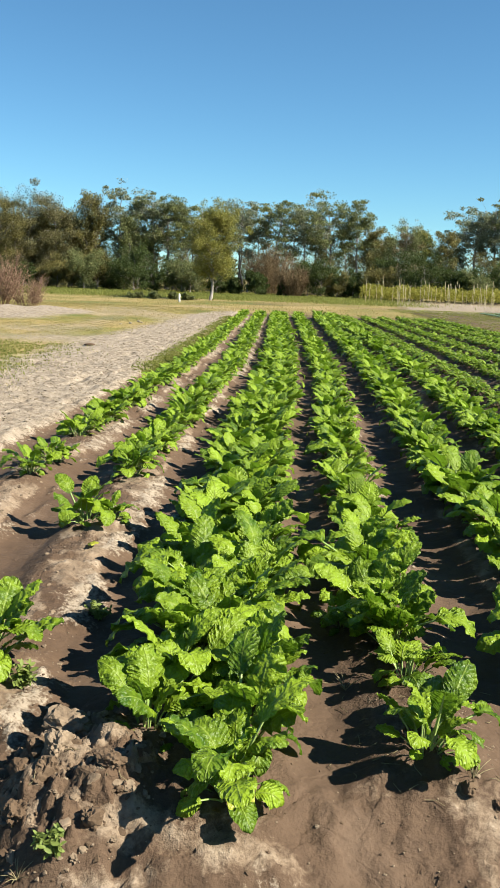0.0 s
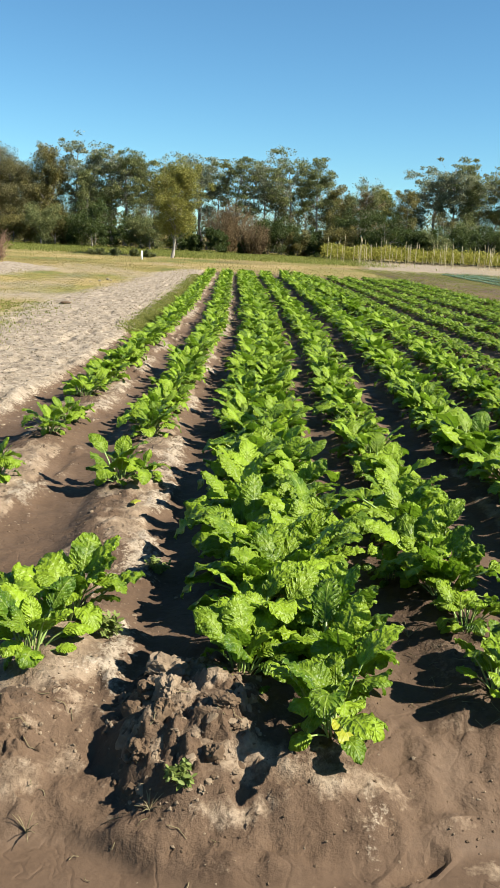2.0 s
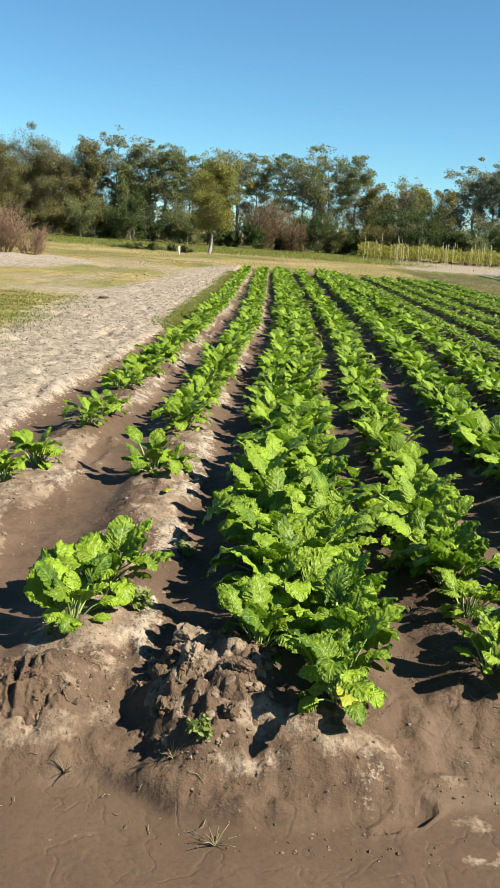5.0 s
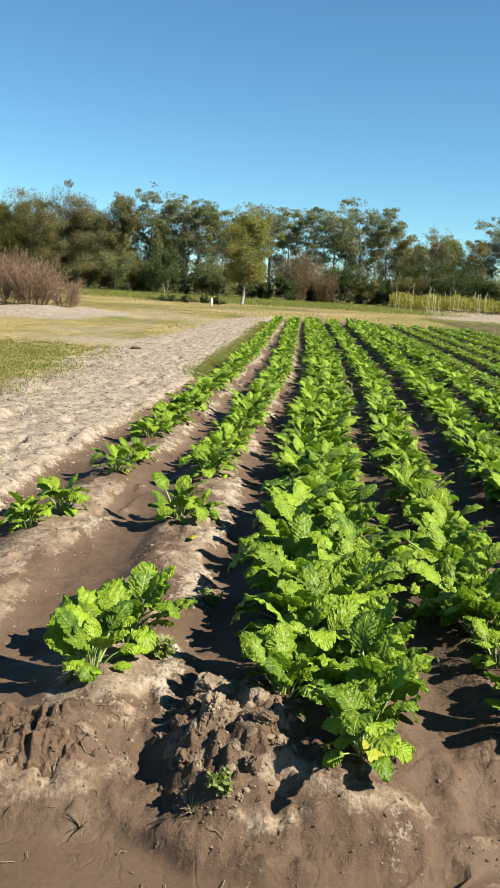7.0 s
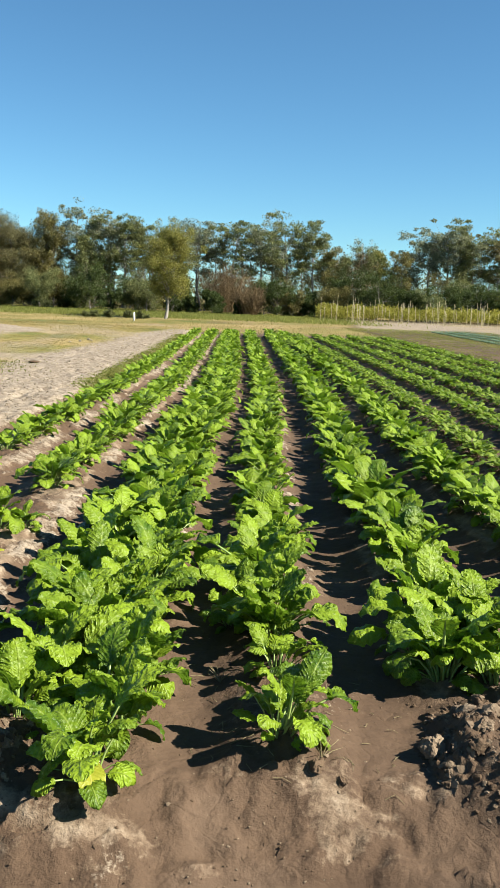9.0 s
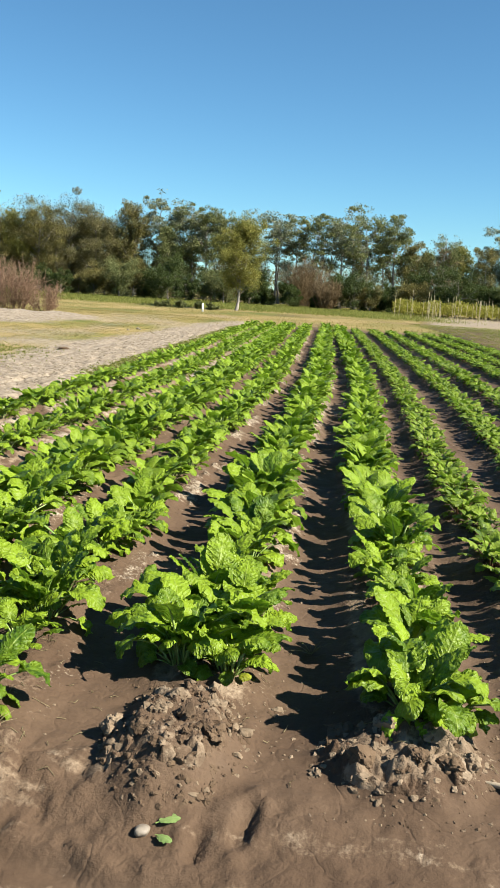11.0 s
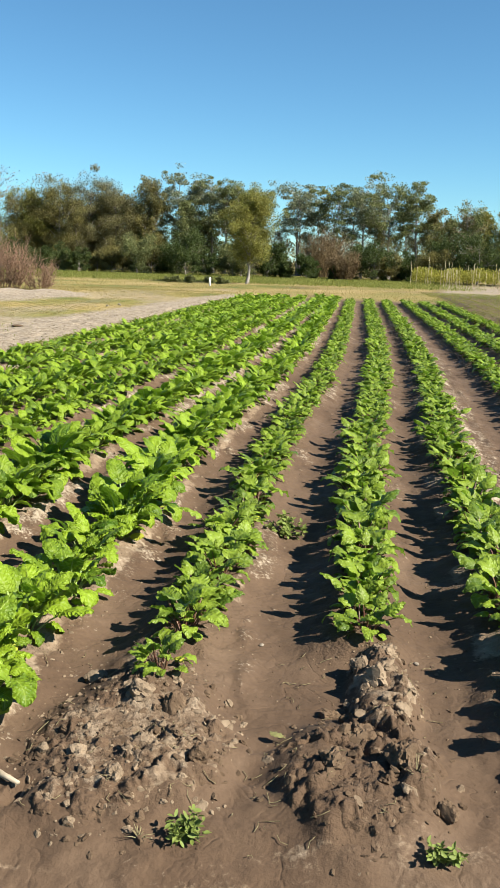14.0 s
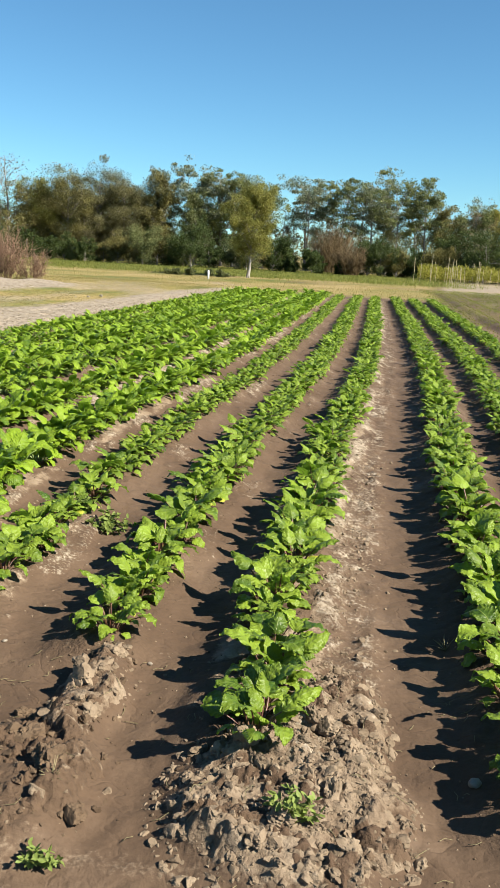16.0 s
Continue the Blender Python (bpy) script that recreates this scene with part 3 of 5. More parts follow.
# ---- leaves ----
def leaf_arrays(rng, length, width, stalk, bend, wave, blister, nu, nv, shape):
    """A leaf standing on its stalk and bending towards +x: vertices, faces, uv and material (0 blade, 1 stalk)."""
    n_st = 3
    TT = 1 - (1 - np.linspace(0, 1, nv + 1)) ** 1.35
    s = np.concatenate([np.linspace(0, stalk, n_st + 1)[:-1], stalk + length * TT])
    full = stalk + length
    ang = bend * (s / full) ** 2.2
    ds = np.diff(s, prepend=0)
    cx, cz = np.cumsum(np.sin(ang) * ds), np.cumsum(np.cos(ang) * ds)
    px, pz = -np.cos(ang), np.sin(ang)          # upper side's normal
    v, f, uv, mi = [], [], [], []
    # stalk: a tapering four-sided rod that runs on under the blade as its rib
    n_all = n_st + 1 + nv // 2 if nu > 2 else 2
    for i in range(n_all):
        taper = 1 - 0.8 * i / n_all
        k = i if nu > 2 else i * n_st
        thick = 0.0075 if shape == "chard" else 0.0052
        w, h = thick * taper * (0.6 + 2.2 * width), 0.8 * thick * taper
        for a, b in ((-w, 0), (0, h * 0.2), (w, 0), (0, -h)):
            lift = -0.001 if i >= n_st else 0
            v.append((cx[k] + px[k] * (b + lift), a, cz[k] + pz[k] * (b + lift)))
            uv.append((0.5, 0.0))
    for i in range(n_all - 1):
        for j in range(4):
            k = (j + 1) % 4
            f.append([i * 4 + j, i * 4 + k, (i + 1) * 4 + k, (i + 1) * 4 + j])
            mi.append(1)
    base = len(v)
    ph, ph2 = rng.uniform(0, 6.28, 2)
    freq = rng.uniform(2.2, 3.6)
    tw = rng.uniform(-0.55, 0.55)
    cup = rng.uniform(-0.06, 0.26)
    veins = rng.uniform(6.5, 8.5)
    for i in range(nv + 1):
        t = TT[i]
        k = n_st + i
        if shape == "chard":
            prof = math.sin(math.pi * min(1, 0.04 + 0.955 * t ** 0.95)) ** 0.56
        else:
            prof = math.sin(math.pi * min(1, 0.07 + 0.91 * t ** 0.66)) ** 0.85
        if i == nv:
            prof = 0.22
        for j in range(nu + 1):
            u = j / nu * 2 - 1
            edge = 1 + 0.035 * math.sin(freq * 6.28 * t * 0.8 + ph2 + (2.1 if u > 0 else 0))
            half = 0.5 * width * prof * edge * u
            lift = 0.30 * abs(half) * (1 - t) ** 2 - cup * width * u * u * prof + wave * width * u * u * math.sin(freq * 6.28 * t + ph + (1.9 if u > 0 else 0))
            bl = blister * width * (0.5 - abs(vnoise(np.array([u * 3.6 + ph * 7]), np.array([t * 7.5 + ph2 * 5]), 3)[0] - 0.5) * 2) * (1 - (abs(u) < 0.05))
            lift += bl + tw * half * t + 0.014 * width * min(1, 2.5 * abs(u)) * (1 - 0.5 * abs(u)) * abs(math.sin(math.pi * veins * (t - 0.3 * abs(u)))) * (shape == "chard")
            lift += (0.035 if shape == "chard" else 0.022) * width * abs(u) ** 3 * math.sin(freq * 11.3 * t + ph2 + (0.9 if u > 0 else 0))
            v.append((cx[k] + px[k] * lift, half * math.cos(0.5 * abs(u) * wave * 4), cz[k] + pz[k] * lift))
            uv.append((0.5 + 0.5 * u, t))
    for i in range(nv):
        for j in range(nu):
            a = base + i * (nu + 1) + j
            f.append([a, a + 1, a + nu + 2, a + nu + 1])
            mi.append(0)
    return np.array(v), f, np.array(uv), mi


def leaf_set(kind, count, nu, nv, seed):
    rng = np.random.default_rng(seed)
    out = []
    for _ in range(count):
        if kind == "chard":
            out.append(leaf_arrays(rng, rng.uniform(0.135, 0.185), rng.uniform(0.088, 0.120), rng.uniform(0.06, 0.19), rng.uniform(0.9, 2.8), rng.uniform(0.03, 0.09), rng.uniform(0.09, 0.17), nu, nv, "chard"))
        else:
            out.append(leaf_arrays(rng, rng.uniform(0.088, 0.122), rng.uniform(0.058, 0.080), rng.uniform(0.05, 0.14), rng.uniform(0.8, 2.6), rng.uniform(0.025, 0.06), rng.uniform(0.07, 0.12), nu, nv, "beet"))
    return out


LEAF_MATS = {"chard": (M_CHARD, M_CHARD_STALK), "beet": (M_BEET, M_BEET_STALK), "yellow": (M_YELLOW, M_CHARD_STALK)}
LEAVES = {}
for kind, count, seed in (("chard", 12, 11), ("beet", 10, 12)):
    for level, (nu, nv) in (("fine", (8, 24)), ("mid", (4, 9)), ("far", (2, 4))):
        arrays = leaf_set(kind, count, nu, nv, seed)
        LEAVES[kind, level] = arrays
        if level != "far":
            LEAVES[kind, level, "mesh"] = [mesh_from("leaf", v, f, LEAF_MATS[kind], uv, mi) for v, f, uv, mi in arrays]
LEAVES["yellow", "fine", "mesh"] = [mesh_from("leaf", v, f, LEAF_MATS["yellow"], uv, mi) for v, f, uv, mi in leaf_set("chard", 3, 6, 10, 19)]


def leaf_poses(rng, kind, size, more=1.0):
    """Where the leaves of one plant stand: heading, tilt, size and which leaf."""
    n = int(rng.integers(18, 23)) if kind == "chard" else int(rng.integers(15, 20))
    n = max(5, int(n * more * min(1.0, size + 0.1)))
    head = rng.uniform(0, 360)
    for i in range(n):
        f = (i + 0.5) / n                       # 0 heart, 1 outermost
        tilt = (1 + 32 * f ** 1.3 if kind == "chard" else 1 + 30 * f ** 1.3) + rng.uniform(-10, 10)
        s = size * (0.78 + 0.34 * min(1, f * 2.2) - 0.25 * max(0, f - 0.6)) * rng.uniform(0.82, 1.12)
        r = 0.012 + 0.025 * f
        yield head + i * 137.5 + rng.uniform(-14, 14), tilt, s, r, rng.uniform(-50, 50), int(rng.integers(0, 99))
    # low outer leaves that arch to the soil
    for i in range(7 if kind == "chard" else 8):
        yield head + 40 + i * 52 + rng.uniform(-20, 20), rng.uniform(34, 64), size * rng.uniform(0.5, 0.8), 0.03, rng.uniform(-40, 40), int(rng.integers(0, 99))


def leaf_matrix(head, tilt, s, r, twist):
    a = radians(head)
    return pose(r * math.cos(a), r * math.sin(a), 0, 0, 0, head) @ pose(0, 0, 0, 0, tilt, 0) @ pose(0, 0, 0, 0, 0, twist) @ Matrix.Scale(s, 4)


CHARD_LABEL = "leafy green chard plant with crinkled leaves on soil ridge"
BEET_LABEL = "green beet plant with reddish stalks on soil ridge"


def crop_plant(rng, kind, x, y, size, level, lean=(0, 0), label="", yellow=0):
    name = "chard_plant" if kind == "chard" else "beet_plant"
    root = thing(name, label or (CHARD_LABEL if kind == "chard" else BEET_LABEL), "chard" if kind == "chard" else "beet",
                 "chard plants in the rows" if kind == "chard" else "beet plants in the rows", m=pose(x, y, ground_z(x, y) - 0.012, lean[0], lean[1], 0))
    meshes = LEAVES[kind, level, "mesh"]
    for i, (head, tilt, s, r, twist, which) in enumerate(leaf_poses(rng, kind, size)):
        part_mesh("leaf", meshes[which % len(meshes)], root, leaf_matrix(head, tilt, s, r, twist))
    for i in range(yellow):
        part_mesh("leaf", LEAVES["yellow", "fine", "mesh"][i % 3], root, leaf_matrix(rng.uniform(-80, 60), rng.uniform(48, 68), size * rng.uniform(0.38, 0.52), 0.03, 0), "yellowed leaf")
    return root


# rows whose plants stay smaller behind the first few
SLIM = {"B": 0.05, "C": -0.10, "D": -0.12, "F": -0.06, "G": -0.06, "H": -0.12, "I": -0.14, "J": -0.14}


def plant_sites():
    """Every plant of the field: row, x, y, size."""
    rng = np.random.default_rng(5)
    sites = []
    for row in ROWS:
        name, _, _, y0, width, kind, size, _ = row
        gap = 0.27 if kind == "chard" else 0.20
        if name == "A":
            sites += [(row, -0.10, 2.21, 0.92), (row, -0.36, 2.53, 0.92), (row, -0.06, 2.52, 1.0), (row, -0.32, 2.78, 1.08), (row, -0.03, 2.80, 1.05)]
            y = 3.02
            while y < FIELD_END:
                for side in (-0.12, 0.10):
                    sites.append((row, row_x(row, y) + side + rng.normal(0, 0.03), y + rng.normal(0, 0.05) + 0.12 * (side > 0), rng.uniform(0.85, 1.1) * (1.1 if y < 3.6 else 1.02)))
                y += 0.27
            continue
        if name == "Z":
            sites += [(row, -1.08, 2.66, 0.80), (row, -1.00, 2.92, 0.98), (row, -1.03, 4.80, 0.85), (row, -0.90, 4.90, 0.6)]
            y = 6.0
        elif name == "Y":
            sites += [(row, -1.86, 4.45, 0.8), (row, -1.72, 4.75, 0.85), (row, -1.64, 5.9, 0.8), (row, -1.59, 6.4, 0.85)]
            y = 7.5
        elif name == "B":
            sites += [(row, 0.48, 2.48, 0.85), (row, 0.49, 2.95, 0.72), (row, 0.49, 3.25, 1.0), (row, 0.47, 3.52, 1.05), (row, 0.33, 3.55, 0.62), (row, 0.44, 3.93, 1.2)]
            y = 4.25
        elif name == "D":
            sites += [(row, 1.96, 2.62, 1.12), (row, 2.07, 2.66, 0.85), (row, 1.98, 2.90, 0.9), (row, 2.01, 3.20, 0.95)]
            y = 3.55
        elif name == "C":
            sites += [(row, 1.12, 2.96, 1.10), (row, 1.31, 2.92, 0.95), (row, 1.08, 3.22, 1.12), (row, 1.32, 3.20, 1.1), (row, 1.16, 3.46, 1.12), (row, 1.32, 3.50, 0.95)]
            y = 3.72
        elif name == "G":
            sites += [(row, 4.0, 2.72, 0.95), (row, 3.98, 2.93, 1.0), (row, 4.0, 3.12, 1.1)]
            y = 3.30
        elif name == "E":
            sites += [(row, 2.61, 2.90, 0.72), (row, 2.63, 3.28, 0.95)]
            y = 3.50
        else:
            y = y0
        while y < FIELD_END:
            trim = 1 - SLIM.get(name, 0.0) * min(1.0, max(0.0, (y - 4.0) / 0.8))
            sites.append((row, row_x(row, y) + rng.normal(0, 0.028), y, size * trim * rng.uniform(0.8, 1.2)))
            y += gap * rng.uniform(0.75, 1.2)
    return sites


SITES = plant_sites()


# ---- loose soil ----
def icosphere(sub):
    bm = bmesh.new()
    bmesh.ops.create_icosphere(bm, subdivisions=sub, radius=1)
    v = np.array([p.co for p in bm.verts])
    f = [[q.index for q in p.verts] for p in bm.faces]
    bm.free()
    return v, f


BALLS = {sub: icosphere(sub) for sub in (1, 2, 3, 4)}


def clod_arrays(rng, size, sub=1):
    v, f = BALLS[sub]
    v = v * (1 + rng.uniform(-0.30, 0.30, (len(v), 1)))
    for _ in range(3 if sub == 1 else 9):       # broken faces
        n = rng.normal(0, 1, 3)
        n /= np.linalg.norm(n)
        over = np.maximum(v @ n - rng.uniform(0.45, 0.8), 0)
        v = v - over[:, None] * n
    v *= rng.uniform(0.7, 1.25, 3) * (1, 1, 0.75) * size
    a = rng.uniform(0, 6.28)
    c, s = math.cos(a), math.sin(a)
    v[:, :2] = v[:, :2] @ np.array([[c, -s], [s, c]])
    return v, f


def lumps(x, y, size, seed):
    """Separate steep-sided lumps and what sets each apart."""
    c, m = cells(x / size, y / size, seed)
    return np.clip(2.4 * c, 0, 1) * (0.15 + 0.85 * m), m


def billow(x, y, freq, seed):
    """Rounded folds with sharp valleys between, from 0 to 1."""
    total = 0
    for k, w in ((1.0, 0.65), (2.2, 0.35)):
        total = total + w * np.minimum(1, 2.6 * np.abs(fbm(x * freq * k, y * freq * k, 2, seed + int(10 * k)) - 0.5))
    return total


MOUNDS = []


def heap_body(hx, hy, rx, ry, hh, hd, seed):
    """The heap's own body of packed lumps, let into the ground all round."""
    n = 0.0046
    xs, ys = np.arange(hx - 1.35 * rx, hx + 1.35 * rx, n), np.arange(hy - 1.35 * ry, hy + 1.35 * ry, n)
    gx, gy = np.meshgrid(xs, ys)
    x, y = gx.ravel(), gy.ravel()
    d = np.sqrt(((x - hx) / rx) ** 2 + ((y - hy) / ry) ** 2) + 0.7 * (fbm(x * 9, y * 9, 4, seed) - 0.5)
    g = 1 - smooth(0.80, 1.08, d)
    z0, dry, dust, grass, mud = relief(x, y)
    wx, wy = x + 0.03 * (fbm(x * 24, y * 24, 3, seed + 2) - 0.5), y + 0.03 * (fbm(x * 24, y * 24, 3, seed + 3) - 0.5)
    l1, m1 = lumps(wx, wy, 0.085, seed)
    fold = billow(wx, wy, 11, seed + 20)
    crumb = billow(wx, wy, 27, seed + 21)
    fine = billow(x, y, 62, seed + 22)
    broken = smooth(0.34, 0.52, fbm(x * 6, y * 6, 3, seed + 23))     # rubble here, smooth caked earth there
    body = 0.042 * (fold - 0.45) + (0.25 + 0.75 * broken) * (0.026 * l1 + 0.014 * (crumb - 0.4) + 0.005 * (fine - 0.4))
    body = body - 0.040 * smooth(0.55, 0.66, fbm(x * 9, y * 11, 3, seed + 8)) * (0.3 + 0.7 * broken)
    body = body * (0.45 + 0.55 * hh / 0.085)
    z = z0 - 0.03 + g * (body + 0.034) - 0.02 * (1 - g)
    verts = np.stack([x, y, z], 1)
    nx, ny = len(xs), len(ys)
    i = np.arange((ny - 1) * (nx - 1))
    q = (i // (nx - 1)) * nx + i % (nx - 1)
    faces = np.stack([q, q + 1, q + nx + 1, q + nx], 1)
    me = mesh_from("earth_mound", verts, faces[g[q] > 0.02], (M_GROUND,))
    pale = (0.30 + 1.05 * hd) * (0.35 + 0.5 * m1 + 0.5 * crumb) * smooth(0.30, 0.62, fbm(x * 7, y * 8, 4, seed + 9))
    for name, values in (("dry", np.clip(pale, 0, 1.0)), ("dust", dust * 0), ("grass", grass * 0), ("mud", mud * 0)):
        me.attributes.new(name, 'FLOAT', 'POINT').data.foreach_set("value", values.astype(np.float32))
    word = "pale dry" if hd > 0.6 else ("dark damp" if hd < 0.3 else "brown half-dry")
    thing("earth_mound", word + " lumpy earth mound at the ridge end", "mound", "earth mounds at the ridge ends", data=me)
    MOUNDS.append((xs, ys, z.reshape(ny, nx), g.reshape(ny, nx)))


def soil_top(x, y):
    """Height of the soil, mounds included, at one place."""
    h = float(ground_z(x, y))
    for xs, ys, z, g in MOUNDS:
        if xs[0] < x < xs[-1] and ys[0] < y < ys[-1]:
            i, j = np.searchsorted(xs, x) - 1, np.searchsorted(ys, y) - 1
            if g[j, i] > 0.1:
                h = max(h, float(z[j, i]))
    return h


def lump_arrays(rng, size, sub):
    """A rounded, knobbly lump of earth with a few broken faces."""
    v, f = BALLS[sub]
    grow = np.ones(len(v))
    for amp, freq in ((0.22, 1.6), (0.14, 3.2), (0.09, 6.5)):
        for _ in range(3):
            grow = grow + amp * 0.58 * np.sin(v @ (rng.normal(0, 1, 3) * freq) + rng.uniform(0, 6.28))
    v = v * (np.clip(grow, 0.45, 1.7) + rng.normal(0, 0.075, len(v)))[:, None]
    for _ in range(5):
        n = rng.normal(0, 1, 3)
        n /= np.linalg.norm(n)
        v = v - 0.85 * np.maximum(v @ n - rng.uniform(0.35, 0.85), 0)[:, None] * n
    v = v * rng.uniform(0.7, 1.25, 3) * (1, 1, 0.8) * size
    a = rng.uniform(0, 6.28)
    c, t = math.cos(a), math.sin(a)
    v[:, :2] = v[:, :2] @ np.array([[c, -t], [t, c]])
    return v, f


def soil_heap(hx, hy, rx, ry, dryness, count, seed, label):
    """Rubble bedded in and lying on a mound."""
    rng = np.random.default_rng(seed)
    for dry_part, share in ((True, dryness), (False, 1 - dryness)):
        b = Build()
        n = int(count * share)
        if n < 3:
            continue
        a, r = rng.uniform(0, 6.28, n), np.sqrt(rng.random(n)) * 1.12
        for x, y in zip(hx + rx * r * np.cos(a), hy + ry * r * np.sin(a)):
            s = 0.003 + 0.030 * rng.beta(1.0, 4.0)
            v, f = lump_arrays(rng, s, 3 if s > 0.011 else 2 if s > 0.006 else 1)
            b.add(v + (x, y, soil_top(x, y) + s * rng.uniform(-0.75, 0.0)), f)
        thing("soil_crumbs", label + (", dry and pale" if dry_part else ", damp and dark"), "soil", kind="stuff",
              data=b.mesh("soil_crumbs", M_CLOD_DRY if dry_part else M_CLOD_DAMP, soft=False))


# share of rubble on each mound
RUBBLE = (0.9, 1.5, 0.6, 0.9, 0.7, 0.25, 1.5, 1.5, 0.9, 0.3)
for k, heap in enumerate(HEAPS):
    heap_body(*heap, 220 + k)
for k, (hx, hy, rx, ry, hh, hd) in enumerate(HEAPS):
    soil_heap(hx, hy, rx, ry, min(0.97, 0.05 + 1.05 * hd), int(6200 * rx * ry * RUBBLE[k]) + 40, 200 + k, "crumbled soil heaped at the ridge end")

# large clods that stand out: x, y, size, dry
CLODS = [
    (-0.596, 2.48, 0.085, 1), (-0.588, 2.315, 0.060, 1), (-0.66, 2.14, 0.05, 0), (-0.70, 2.30, 0.045, 0), (-0.45, 2.08, 0.04, 0), (-0.60, 2.22, 0.05, 0), (-0.42, 2.20, 0.045, 0), (-0.66, 2.35, 0.04, 0),
    (1.286, 2.68, 0.05, 1), (1.168, 2.54, 0.045, 1), (1.29, 2.60, 0.055, 1), (0.98, 2.48, 0.06, 1), (1.12, 2.46, 0.045, 1), (1.22, 2.44, 0.04, 0), (1.08, 2.36, 0.04, 0), (1.32, 2.38, 0.045, 0),
    (2.034, 2.46, 0.05, 1), (1.86, 2.50, 0.052, 1), (1.72, 2.58, 0.065, 0), (1.78, 2.36, 0.05, 0), (2.06, 2.36, 0.05, 0), (1.95, 2.36, 0.04, 0), (2.12, 2.40, 0.04, 1),
    (2.374, 2.95, 0.05, 1), (2.58, 2.72, 0.05, 1), (2.70, 2.70, 0.045, 0), (2.46, 2.44, 0.04, 1), (2.82, 2.46, 0.05, 0), (2.60, 2.34, 0.035, 1),
    (3.44, 2.83, 0.045, 1), (3.30, 2.64, 0.06, 0), (3.42, 2.50, 0.065, 0), (3.22, 2.46, 0.055, 0), (3.36, 3.00, 0.05, 1), (3.31, 3.14, 0.04, 1), (3.40, 3.24, 0.045, 1), (3.54, 2.36, 0.045, 0), (3.20, 2.86, 0.04, 0),
    (3.90, 2.66, 0.055, 1), (3.98, 2.66, 0.05, 1), (4.25, 2.50, 0.04, 1), (4.38, 3.04, 0.035, 1), (4.12, 2.36, 0.04, 1), (4.30, 2.30, 0.035, 1), (4.06, 2.28, 0.04, 1), (4.22, 2.80, 0.045, 1),
    (0.58, 2.33, 0.03, 0), (0.66, 2.30, 0.025, 0), (4.9, 2.7, 0.05, 0), (5.05, 2.5, 0.05, 0),
]
rng = np.random.default_rng(77)
for x, y, s, is_dry in CLODS:
    v, f = BALLS[4]
    off = Vector((x * 31, y * 17, s * 90))
    grow = [1 + 0.55 * noise.noise(Vector(p) * 1.1 + off) + 0.28 * noise.noise(Vector(p) * 2.6 + off) + 0.16 * noise.noise(Vector(p) * 6.0 + off) + 0.10 * noise.noise(Vector(p) * 13.0 + off) for p in v]
    v = v * np.array(grow)[:, None] * s * 0.85 * rng.uniform(0.75, 1.15, 3) * (1, 1, 0.85)
    for _ in range(5):                          # broken faces
        n = rng.normal(0, 1, 3)
        n /= np.linalg.norm(n)
        v = v - 0.85 * np.maximum(v @ n - rng.uniform(0.5, 0.8) * s, 0)[:, None] * n
    me = mesh_from("soil_clod", v, f, (M_CLOD_DRY if is_dry else M_CLOD_DAMP,), soft=False)
    thing("soil_clod", "pale dry lump of soil at the ridge end" if is_dry else "dark damp lump of soil at the ridge end", "soil clod",
          "soil clods at the ridge ends", data=me, m=pose(x, y, soil_top(x, y) + s * 0.02))


